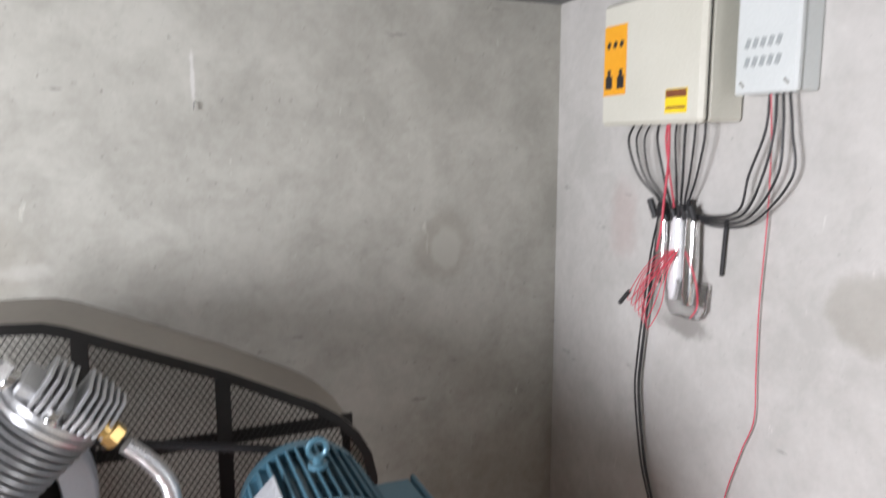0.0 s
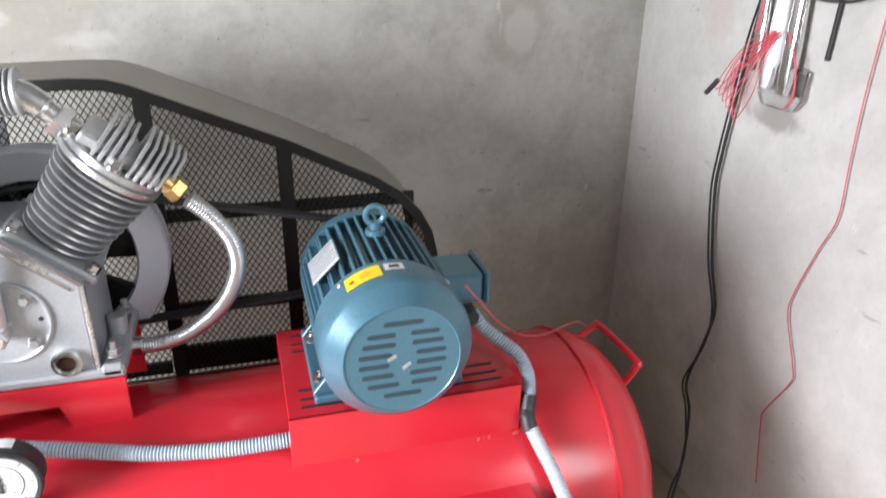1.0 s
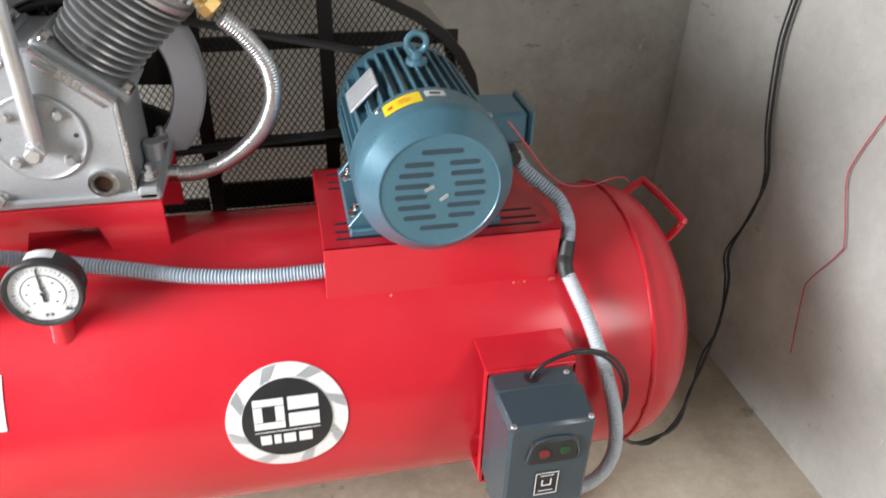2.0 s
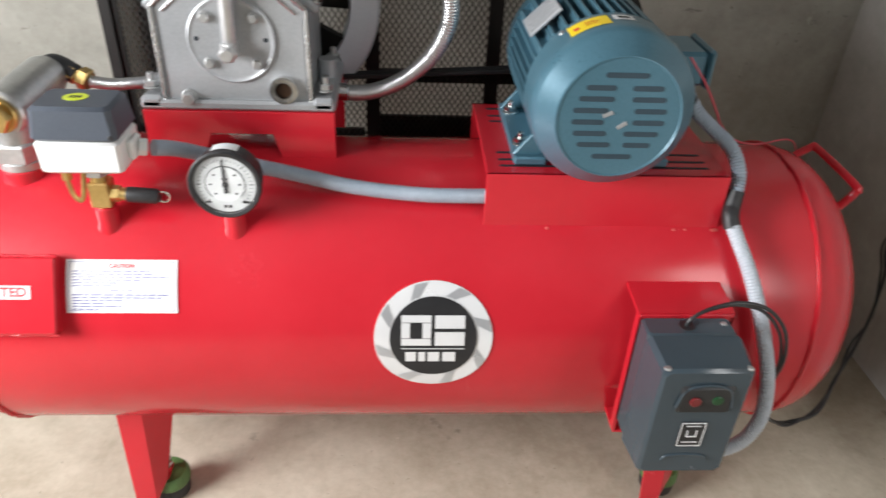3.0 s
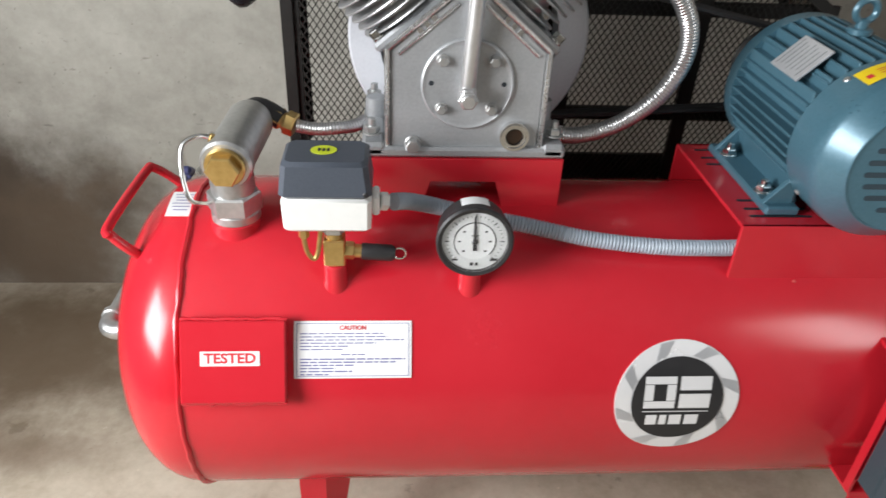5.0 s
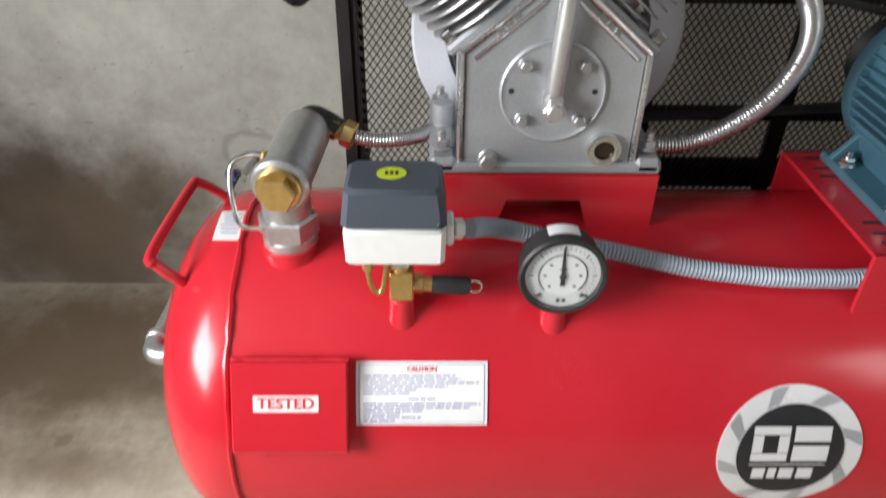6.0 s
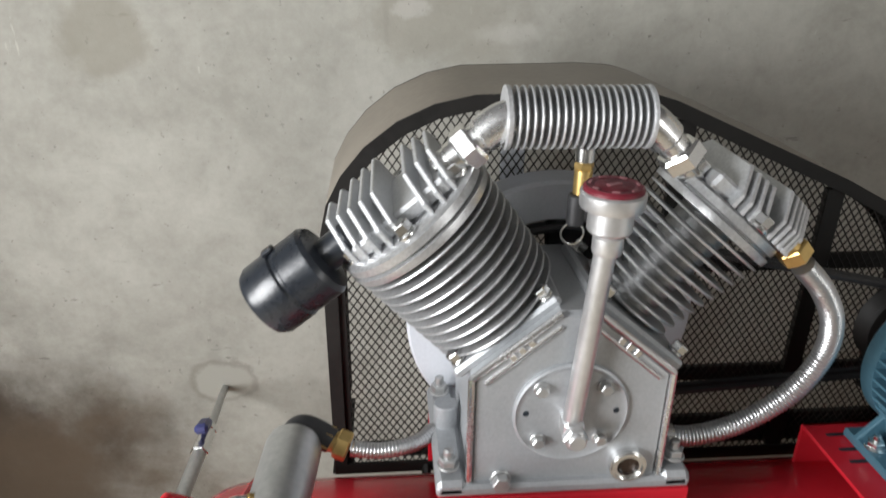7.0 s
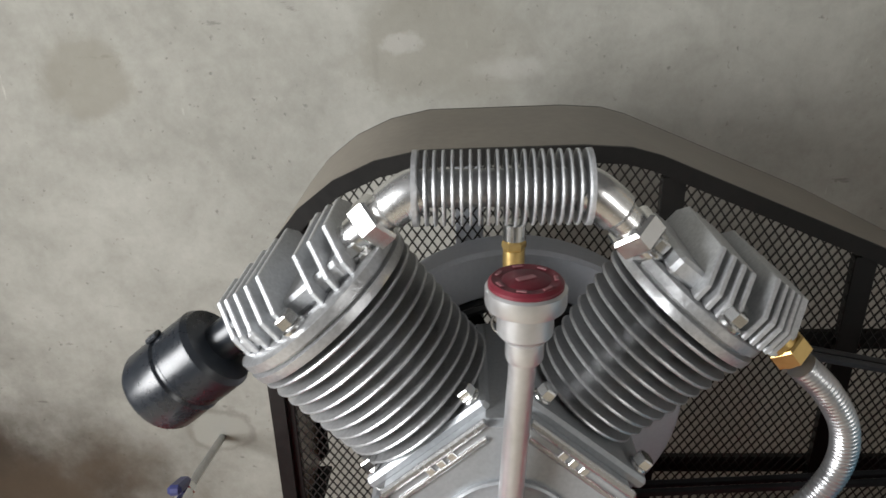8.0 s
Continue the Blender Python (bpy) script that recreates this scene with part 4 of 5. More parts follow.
part("warning_label", one(on_cowl(cowl_sheet(0.058, 0.038), 112, 0.044)), mat_yellow, cowl, "yellow warning label with dark print")
pr = Shape()
for dx, dy, w, h in ((-0.018, -0.003, 0.008, 0.009), (0.004, -0.005, 0.018, 0.0016), (0.006, 0.001, 0.020, 0.0016), (0.002, 0.006, 0.014, 0.0016)):
    v, f = cowl_sheet(w, h)
    pr.add(on_cowl(([(p[0] + dx, p[1] + dy, 0.0004) for p in v], f), 112, 0.044))
part("label_print", pr, mat_ink_red, cowl)
part("white_label", one(on_cowl(cowl_sheet(0.030, 0.022), 88, 0.050)), mat_label, cowl, "small white sticker")
pr = Shape()
v, f = cowl_sheet(0.016, 0.010)
pr.add(on_cowl(([(p[0], p[1], 0.0004) for p in v], f), 88, 0.050))
part("label_print", pr, mat_ink, cowl)

stator = one(lathe([(0.0, 0.070), (0.098, 0.070), (0.098, 0.300), (0.0, 0.300)], 48), ma)
body = part("stator_housing", stator, mat_blue, motor)
for i in range(-6, 7):
    x = i * 0.0165
    top = math.sqrt(0.1185 ** 2 - x * x)
    low = math.sqrt(max(0.094 ** 2 - x * x, 0.0004))
    for s in (1, -1):
        if s > 0 or abs(i) < 4:
            part("cooling_fin", one(cbox(0.0042, 0.205, top - low + 0.012, 0.0012), at(MX + x, 0.1855, MZ + s * (top + low - 0.012) / 2)), mat_blue, body)
    z = i * 0.0155
    if abs(i) < 6 and z > -0.080:
        out = math.sqrt(0.117 ** 2 - z * z)
        inn = math.sqrt(max(0.094 ** 2 - z * z, 0.0009))
        for s in (1, -1):
            part("cooling_fin", one(cbox(out - inn + 0.012, 0.205, 0.0042, 0.0012), at(MX + s * (out + inn - 0.012) / 2, 0.1855, MZ + z)), mat_blue, body)
part("end_bell", one(lathe([(0.100, 0.286), (0.117, 0.286), (0.117, 0.312), (0.108, 0.322), (0.060, 0.334), (0.030, 0.336), (0.0, 0.336)], 56), ma), mat_blue, motor)
part("drive_pulley", one(lathe([(0.0, 0.378), (0.066, 0.378), (0.069, 0.381), (0.062, 0.388), (0.069, 0.395), (0.062, 0.402), (0.069, 0.409), (0.066, 0.412), (0.0, 0.412)], 40), ma), mat_black, motor)
for sx in (-1, 1):
    f = Shape().add(cbox(0.052, 0.232, 0.014, 0.003), at(MX + sx * 0.098, 0.186, bz + 0.0075))
    f.add(cbox(0.010, 0.20, 0.060, 0.003), at(MX + sx * 0.084, 0.186, bz + 0.040, 0, sx * 18, 0))
    for y in (0.092, 0.28):
        f.add(slab([(0, 0), (0.045, 0), (0, 0.055)], 0.009, 0.001), Matrix.Translation((MX + sx * 0.080, y, bz + 0.014)) @ Matrix.Diagonal((sx, 1, 1, 1)) @ FRONT)
    ft = part("motor_foot", f, mat_blue, motor)
    for y in (0.122, 0.255):
        b = Shape().add(rod(0.014, 0.003, 20), at(MX + sx * 0.108, y, bz + 0.0145)).add(hexagon(0.0115, 0.009), at(MX + sx * 0.108, y, bz + 0.0175)).add(rod(0.0055, 0.018, 12), at(MX + sx * 0.108, y, bz + 0.0175))
        part("foot_bolt", b, mat_steel, ft)
ey = 0.190
eye = Shape().add(rod(0.017, 0.010, 20), at(MX + 0.003, ey, MZ + 0.116)).add(rod(0.009, 0.016, 16), at(MX + 0.003, ey, MZ + 0.122))
eye.add(tube([(MX + 0.003 + 0.0155 * math.cos(a), ey, MZ + 0.150 + 0.0155 * math.sin(a)) for a in [2 * math.pi * i / 28 for i in range(28)]], 0.0052, 10, True))
part("lifting_eye", eye, mat_blue, motor, "blue painted lifting eye bolt")
npm = Matrix.Translation((MX - 0.0885, 0.162, MZ + 0.0885)) @ Matrix.Rotation(radians(-45), 4, "Y")
nplate = part("rating_plate", Shape().add(cbox(0.060, 0.080, 0.004, 0.001), npm), mat_facet, motor, "silver rating plate with fine print")
pr = Shape()
for k in range(7):
    pr.add(cbox(0.050 - 0.006 * (k % 3), 0.0022, 0.0006, 0.0002), npm @ at(0, 0.030 - 0.010 * k, 0.0022))
part("plate_print", pr, grained("plate_print", (0.16, 0.17, 0.18), (0.24, 0.25, 0.26), 0.5), nplate)
tb = Shape().add(cbox(0.075, 0.096, 0.056, 0.006), at(MX + 0.148, 0.200, MZ + 0.012)).add(cbox(0.045, 0.09, 0.06, 0.004), at(MX + 0.115, 0.200, MZ - 0.008))
tbx = part("terminal_box", tb, mat_blue, motor)
part("terminal_lid", Shape().add(cbox(0.010, 0.104, 0.064, 0.004), at(MX + 0.1910, 0.200, MZ + 0.012)), mat_blue, tbx)
part("cable_gland", Shape().add(hexagon(0.017, 0.012), face(MX + 0.152, 0.146, MZ - 0.025)).add(rod(0.014, 0.022, 20), face(MX + 0.152, 0.136, MZ - 0.025)), mat_rubber, tbx)
motor.location.y -= 0.04  # it stands forward on its seat

# two belts from the flywheel's inner groove to the motor's pulley
belts = thing("drive_belt", (-0.1, 0.345, 0.95), "pair of black rubber V-belts between flywheel and motor pulley", "belt")
r0, r1 = 0.140, 0.067
gap = Vector((MX - FX, MZ - FZ))
turn = math.atan2(gap.y, gap.x)
lean_ = math.acos((r0 - r1) / gap.length)
for y in (0.333, 0.348):
    loop = [(FX + (r0 + 0.001) * math.cos(turn + lean_ + (2 * math.pi - 2 * lean_) * i / 24), y, FZ + (r0 + 0.001) * math.sin(turn + lean_ + (2 * math.pi - 2 * lean_) * i / 24)) for i in range(25)]
    loop += [(MX + r1 * math.cos(turn - lean_ + 2 * lean_ * i / 12), y, MZ + r1 * math.sin(turn - lean_ + 2 * lean_ * i / 12)) for i in range(13)]
    part("belt", one(tube(loop, 0.0055, 6, True)), mat_rubber, belts)

# ---- belt guard ----
GY0, GY1 = 0.404, 0.620
edge = [(-0.700, 0.625), (-0.700, 1.055), (-0.690, 1.098), (-0.668, 1.140), (-0.635, 1.180), (-0.590, 1.215), (-0.540, 1.238), (-0.485, 1.250), (-0.300, 1.2535), (-0.245, 1.250), (-0.210, 1.240), (0.060, 1.124), (0.225, 1.040), (0.275, 1.005), (0.315, 0.962), (0.340, 0.915), (0.352, 0.862), (0.352, 0.625)]
guard = thing("belt_guard", (-0.17, 0.49, 0.625), "black steel belt guard with expanded metal mesh", "belt guard")


def inset(o, d):
    p = [Vector(a) for a in o]
    out = []
    for i in range(len(p)):
        d1, d2 = (p[i] - p[i - 1]).normalized(), (p[(i + 1) % len(p)] - p[i]).normalized()
        n1, n2 = Vector((d1.y, -d1.x)), Vector((d2.y, -d2.x))
        out.append(p[i] + (n1 + n2) * (d / max(1 + n1.dot(n2), 0.4)))
    return out


outer, inner = [Vector(a) for a in edge], inset(edge, 0.020)


def band(o, i, y0, y1, sides):
    n = len(o)
    v = [(a.x, y, a.y) for y in (y0, y1) for r in (o, i) for a in r]
    f = []
    for k in range(sides):
        j = (k + 1) % n
        f += [(k, j, n + j, n + k), (2 * n + k, 3 * n + k, 3 * n + j, 2 * n + j), (k, 2 * n + k, 2 * n + j, j), (n + k, n + j, 3 * n + j, 3 * n + k)]
    return v, f


part("front_rim", one(band(outer, inner, GY0, GY0 + 0.005, len(outer))), mat_black, guard)
thin = inset(edge, 0.002)
v, f = [], []
n = len(edge)
for ring in (outer, thin):
    v += [(a.x, y, a.y) for y in (GY0 + 0.0051, GY1) for a in ring]
for k in range(n - 1):
    f += [(k, k + 1, n + k + 1, n + k), (2 * n + k, 3 * n + k, 3 * n + k + 1, 2 * n + k + 1), (n + k, n + k + 1, 3 * n + k + 1, 3 * n + k), (k, 2 * n + k, 2 * n + k + 1, k + 1)]
part("cover_strip", one((v, f)), mat_guard_top, guard, "smooth brownish black sheet cover")
part("back_rim", one(band(outer, inner, GY1 + 0.0002, GY1 + 0.005, len(outer) - 1)), mat_black, guard)


def span_at(poly, x):
    zs = []
    for a, b in zip(poly, poly[1:] + poly[:1]):
        if (a.x - x) * (b.x - x) < 0:
            zs.append(a.y + (b.y - a.y) * (x - a.x) / (b.x - a.x))
    return min(zs), max(zs)


for x, w in ((-0.192, 0.028), (0.048, 0.028), (-0.675, 0.012)):
    z0, z1 = span_at(inner, x)
    part("upright_bar", one(cbox(w, 0.012, z1 - z0 + 0.004, 0.001), at(x, GY0 + 0.012, (z0 + z1) / 2)), mat_black, guard)
for x0, x1, z, w in ((-0.182, 0.305, 0.986, 0.026), (-0.182, 0.326, 0.787, 0.026), (-0.206, 0.330, 0.672, 0.058), (-0.675, -0.21, 0.656, 0.028)):
    part("cross_bar", one(cbox(x1 - x0, 0.010, w, 0.001), at((x0 + x1) / 2, GY0 + 0.023, z)), mat_black, guard)

# third upright bar; the pale haze in front of it is put in its colour
part("hazed_bar", one(cbox(0.034, 0.006, 0.560, 0.001), at(-0.430, GY0 + 0.020, 0.945)), mat_flywheel, guard, "upright guard bar coloured pale for the haze before it")


def clip(poly, p, d):
    """Where a straight line crosses a convex outline: the two ends along it."""
    hits = []
    for a, b in zip(poly, poly[1:] + poly[:1]):
        e = b - a
        den = d.x * e.y - d.y * e.x
        if abs(den) > 1e-9:
            t = ((a.x - p.x) * e.y - (a.y - p.y) * e.x) / den
            u = ((a.x - p.x) * d.y - (a.y - p.y) * d.x) / den
            if -1e-6 <= u <= 1 + 1e-6:
                hits.append(t)
    return (min(hits), max(hits)) if len(hits) > 1 else None


def strands(y, wx, wz, half):
    """Expanded metal: two crossing sets of thin strands that make upright diamonds."""
    q = Shape()
    area = inset(edge, 0.012)
    for sgn in (1, -1):
        d = Vector((wx * sgn, wz)).normalized()
        nrm = Vector((-d.y, d.x))
        for k in range(-240, 241):
            p = Vector((-0.17 + k * wx, 0.9))
            h = clip(area, p, d)
            if h and h[1] - h[0] > 0.004:
                a, b = p + d * h[0], p + d * h[1]
                yy = y + 0.0008 * sgn
                c = [a + nrm * half, b + nrm * half, b - nrm * half, a - nrm * half]
                q.add(([(r.x, yy + e, r.y) for e in (-0.0008, 0.0008) for r in c], [(0, 1, 2, 3), (7, 6, 5, 4), (0, 4, 5, 1), (2, 6, 7, 3)]))
    return q


part("mesh_panel", strands(GY0 + 0.0085, 0.0122, 0.0180, 0.0009), mat_mesh, guard, "dark diamond expanded metal mesh")
for x in (-0.690, 0.342):
    part("guard_foot", one(cbox(0.030, 0.20, 0.006, 0.001), at(x, 0.512, 0.622)), mat_black, guard)
for x in (-0.55, 0.10):
    part("stay", one(tube([(x, 0.41, 0.635), (x, 0.395, 0.62), (x, 0.375, 0.60)], 0.008, 8)), mat_black, guard)


# ---- fittings on the tank ----
dh = thing("discharge_hose", (-0.10, 0.20, 0.83), "braided stainless steel discharge hose curving down to the pump foot", "hose")
bp = Vector((-0.128, 0.200, 1.104))
pts = spline([(-0.118, 0.200, 1.092), (-0.085, 0.202, 1.058), (-0.058, 0.206, 1.010), (-0.056, 0.210, 0.955), (-0.085, 0.215, 0.895), (-0.140, 0.220, 0.848), (-0.200, 0.225, 0.826), (-0.262, 0.232, 0.826)], 10)
part("braided_sleeve", one(ribbed(pts, 0.0144, 0.0050, 0.0014, 18)), mat_braid, dh, sharp=60)
part("compression_nut", Shape().add(hexagon(0.020, 0.020, 0.002), along(bp + Vector((-0.012, 0, 0.014)), bp + Vector((0.02, 0, -0.024)))).add(rod(0.016, 0.034, 20), along(bp + Vector((-0.022, 0, 0.022)), bp + Vector((0.02, 0, -0.024)))), mat_brass, dh, "brass compression nut")
part("end_ferrule", one(rod(0.0155, 0.03, 20), along((-0.225, 0.228, 0.825), (-0.262, 0.232, 0.826))), mat_steel, dh)

cv = thing("check_valve", (-0.750, 0.09, 0.755), "galvanised check valve body with brass hex plug on a tank socket", "valve")
ca, cb = Vector((-0.741, 0.062, 0.842)), Vector((-0.728, 0.215, 0.852))
cax = along(ca, cb)
part("valve_body", Shape().add(lathe([(0.0, 0.0), (0.034, 0.0), (0.0375, 0.004), (0.0375, 0.016), (0.035, 0.020), (0.0355, 0.14), (0.033, 0.150), (0.0, 0.152)], 40), cax), mat_zinc, cv)
part("valve_neck", Shape().add(rod(0.032, 0.06, 32), at(-0.741, 0.090, 0.775)).add(hexagon(0.040, 0.032, 0.003), at(-0.741, 0.090, 0.758)).add(rod(0.036, 0.014, 32), at(-0.741, 0.090, 0.745)), mat_zinc, cv)
part("brass_plug", Shape().add(rod(0.029, 0.008, 28), cax @ at(0, 0, -0.007)).add(hexagon(0.025, 0.016, 0.002), cax @ at(0, 0, -0.021)), mat_brass, cv, "brass hexagonal plug")
part("outlet_elbow", one(tube(spline([(-0.738, 0.185, 0.848), (-0.732, 0.212, 0.860), (-0.721, 0.224, 0.866), (-0.703, 0.223, 0.860), (-0.682, 0.216, 0.849)], 6), 0.0165, 18)), mat_rubber, cv, "black iron elbow")
part("flare_nut", Shape().add(hexagon(0.0175, 0.014, 0.002), along((-0.694, 0.220, 0.854), (-0.664, 0.212, 0.841))).add(rod(0.014, 0.03, 18), along((-0.694, 0.220, 0.854), (-0.664, 0.212, 0.841))).add(hexagon(0.0195, 0.018, 0.002), along((-0.677, 0.215, 0.847), (-0.650, 0.208, 0.838))), mat_brass, cv, "brass flare nut")
part("pilot_tube", one(tube(spline([(-0.764, 0.100, 0.868), (-0.780, 0.094, 0.874), (-0.800, 0.085, 0.866), (-0.806, 0.078, 0.846), (-0.804, 0.068, 0.812), (-0.796, 0.061, 0.788), (-0.780, 0.066, 0.779), (-0.764, 0.080, 0.778)], 6), 0.0035, 10)), mat_steel, cv, "thin bent steel pilot tube")
part("pilot_fitting", one(hexagon(0.008, 0.014), along((-0.756, 0.102, 0.863), (-0.780, 0.094, 0.874))), mat_brass, cv)

rh = thing("return_hose", (-0.60, 0.21, 0.84), "short braided steel hose from check valve to pump", "hose")
part("braided_sleeve", one(ribbed(spline([(-0.658, 0.210, 0.841), (-0.625, 0.207, 0.838), (-0.595, 0.210, 0.839), (-0.570, 0.222, 0.838), (-0.552, 0.240, 0.840)], 10), 0.0107, 0.0045, 0.0012, 16)), mat_braid, rh, sharp=60)

ps = thing("pressure_switch", (-0.593, 0.0, 0.722), "pressure switch with slate grey lid and white base", "pressure switch")
px, py = -0.593, 0.008


def tub(x0, x1, y0, y1, z0, z1, taper, b):
    """A box that narrows towards its top, with eased edges."""
    r = []
    for z, t, e in ((z0, 0, b), (z0 + b, 0, 0), (z1 - b, taper, 0), (z1, taper, b)):
        a0, a1, c0, c1 = x0 + t + e, x1 - t - e, y0 + t + e, y1 - t - e
        k = b * 1.4
        r.append([(a0 + k, c0, z), (a1 - k, c0, z), (a1, c0 + k, z), (a1, c1 - k, z), (a1 - k, c1, z), (a0 + k, c1, z), (a0, c1 - k, z), (a0, c0 + k, z)])
    v = [p for ring in r for p in ring]
    f = [tuple(range(8))[::-1], tuple(range(24, 32))] + [(a * 8 + i, a * 8 + (i + 1) % 8, a * 8 + 8 + (i + 1) % 8, a * 8 + 8 + i) for a in range(3) for i in range(8)]
    return v, f


part("switch_base", Shape().add(tub(-0.652, -0.535, -0.034, 0.048, 0.792, 0.842, -0.001, 0.004)), mat_white, ps, "white plastic base")
lid = part("switch_lid", Shape().add(tub(-0.655, -0.533, -0.037, 0.051, 0.8425, 0.893, 0.005, 0.005)), mat_grey_lid, ps, "slate grey plastic lid")
part("lid_sticker", one(lathe([(0.0, 0.0), (0.0165, 0.0), (0.0165, 0.0005), (0.0, 0.0005)], 32), at(-0.597, 0.010, 0.8931) @ Matrix.Diagonal((1.05, 0.85, 1, 1))), mat_lime, lid, "lime green oval sticker")
pr = Shape()
for dx in (-0.006, 0.0, 0.006):
    pr.add(cbox(0.0035, 0.009, 0.0004, 0.0001), at(-0.597 + dx, 0.010, 0.8938))
part("sticker_print", pr, mat_ink, lid)
part("lid_screw", one(rod(0.004, 0.003, 14), face(-0.541, -0.0375, 0.852)), mat_ink, lid)
part("conduit_clamp", Shape().add(cbox(0.010, 0.036, 0.030, 0.003), at(-0.529, 0.010, 0.818)).add(hexagon(0.0130, 0.012), along((-0.524, 0.012, 0.816), (-0.49, 0.02, 0.81))), mat_white, ps)
part("brass_manifold", Shape().add(cbox(0.030, 0.030, 0.042, 0.002), at(-0.588, 0.0, 0.745)).add(rod(0.013, 0.03, 20), at(-0.588, 0.0, 0.765)).add(rod(0.012, 0.02, 20), at(-0.588, 0.0, 0.712)), mat_brass, ps, "square brass manifold block")
part("manifold_collar", one(hexagon(0.019, 0.012), at(-0.588, 0.0, 0.776)), mat_zinc, ps)
rv = along((-0.574, -0.002, 0.744), (-0.50, -0.004, 0.740))
part("relief_nipple", Shape().add(hexagon(0.013, 0.014), rv).add(rod(0.010, 0.026, 18), rv), mat_brass, ps)
part("relief_sleeve", one(lathe([(0.0, 0.024), (0.0115, 0.024), (0.012, 0.028), (0.012, 0.066), (0.009, 0.072), (0.0, 0.072)], 24), rv), mat_rubber, ps, "black rubber relief valve sleeve")
part("relief_ring", one(tube([rv @ Vector((0.0, 0.009 * math.cos(a), 0.078 + 0.009 * math.sin(a))) for a in [2 * math.pi * i / 18 for i in range(18)]], 0.0013, 6, True)), mat_steel, ps)
part("unloader_tube", one(tube(spline([(-0.628, -0.012, 0.795), (-0.628, -0.014, 0.768), (-0.624, -0.016, 0.748), (-0.616, -0.016, 0.738), (-0.610, -0.014, 0.748), (-0.606, -0.010, 0.775), (-0.604, -0.008, 0.795)], 6), 0.0035, 10)), mat_brass, ps)
part("unloader_nut", one(hexagon(0.0075, 0.014), at(-0.628, -0.013, 0.772)), mat_brass, ps)

pg = thing("pressure_gauge", (-0.393, -0.004, 0.714), "round black-cased pressure gauge with white dial on a brass stem", "pressure gauge")
gm = Matrix.Translation((-0.393, -0.022, 0.777)) @ Matrix.Rotation(radians(90 - 3), 4, "X")
part("gauge_stem", Shape().add(rod(0.009, 0.03, 16), at(-0.393, -0.003, 0.705)).add(cbox(0.018, 0.018, 0.016, 0.002), at(-0.393, -0.003, 0.726)), mat_zinc, pg)
part("gauge_case", one(lathe([(0.0, -0.032), (0.046, -0.032), (0.0495, -0.028), (0.0505, 0.002), (0.0530, 0.003), (0.0540, 0.006), (0.0540, 0.013), (0.0515, 0.0155), (0.0465, 0.0145), (0.0455, 0.008), (0.0, 0.008)], 56), gm), mat_rubber, pg, "black gauge case")
dial = part("dial", one(lathe([(0.0, 0.0083), (0.0454, 0.0083), (0.0454, 0.0090), (0.0, 0.0090)], 48), gm), mat_dial, pg, "white dial with black scale")
part("inner_dial", one(lathe([(0.0, 0.0091), (0.0285, 0.0091), (0.0285, 0.0094), (0.0, 0.0094)], 48), gm), grained("pale_dial", (0.38, 0.39, 0.385), (0.44, 0.45, 0.445), 0.5), dial)
tk = Shape()
arc = [2 * math.pi * (0.625 - 0.75 * k / 48) for k in range(49)]
tk.add(tube([gm @ Vector((0.0290 * math.cos(a), 0.0290 * math.sin(a), 0.0095)) for a in arc], 0.0007, 4))
for k in range(31):
    a = radians(225 - 270 * k / 30)
    ln = 0.0060 if k % 5 == 0 else 0.0032
    tk.add(cbox(ln, 0.0015 if k % 5 == 0 else 0.0008, 0.0004, 0.0001), gm @ at(0.0385 * math.cos(a), 0.0385 * math.sin(a), 0.0094, 0, 0, math.degrees(a)))
for k in range(7):
    a = radians(225 - 270 * k / 6)
    tk.add(cbox(0.0040, 0.0026, 0.0004, 0.0001), gm @ at(0.0215 * math.cos(a), 0.0215 * math.sin(a), 0.0096))
for x, y, w, h in ((0.0, 0.009, 0.010, 0.0018), (-0.003, -0.036, 0.0045, 0.005), (0.004, -0.036, 0.0045, 0.005), (0.028, -0.029, 0.010, 0.004), (-0.027, -0.029, 0.009, 0.003)):
    tk.add(cbox(w, h, 0.0004, 0.0001), gm @ at(x, y, 0.0096))
part("dial_mark", tk, mat_ink, dial)
nd = Shape().add(slab([(-0.0030, -0.014), (0.0030, -0.014), (0.0011, 0.039), (-0.0011, 0.039)], 0.0006), gm @ at(0, 0, 0.0105, 0, 0, 2)).add(rod(0.0045, 0.003, 18), gm @ at(0, 0, 0.0098))
part("needle", nd, mat_ink, pg)
part("gauge_glass", one(lathe([(0.0, 0.0135), (0.0464, 0.0135), (0.0464, 0.0142), (0.0, 0.0142)], 48), gm), mat_glass, pg).visible_shadow = False
v, f = [], []
for j in range(2):
    for i in range(9):
        a = radians(112 - 44 * i / 8)
        v.append(tuple(gm @ Vector((0.0513 * math.cos(a), 0.0513 * math.sin(a), -0.026 + 0.022 * j))))
part("case_sticker", one((v, [(i, i + 1, i + 10, i + 9) for i in range(8)])), mat_label, pg, "white sticker on the case")

cd = thing("switch_conduit", (-0.25, 0.05, 0.75), "grey corrugated conduit from pressure switch to motor seat", "conduit")
cpts = spline([(-0.505, 0.018, 0.812), (-0.480, 0.040, 0.800), (-0.440, 0.058, 0.782), (-0.380, 0.060, 0.766), (-0.300, 0.048, 0.755), (-0.210, 0.033, 0.742), (-0.110, 0.022, 0.736), (-0.030, 0.020, 0.735), (0.030, 0.022, 0.735)], 10)
part("corrugated_tube", one(ribbed(cpts, 0.0128, 0.0052, 0.0022, 14)), mat_conduit, cd, sharp=70)

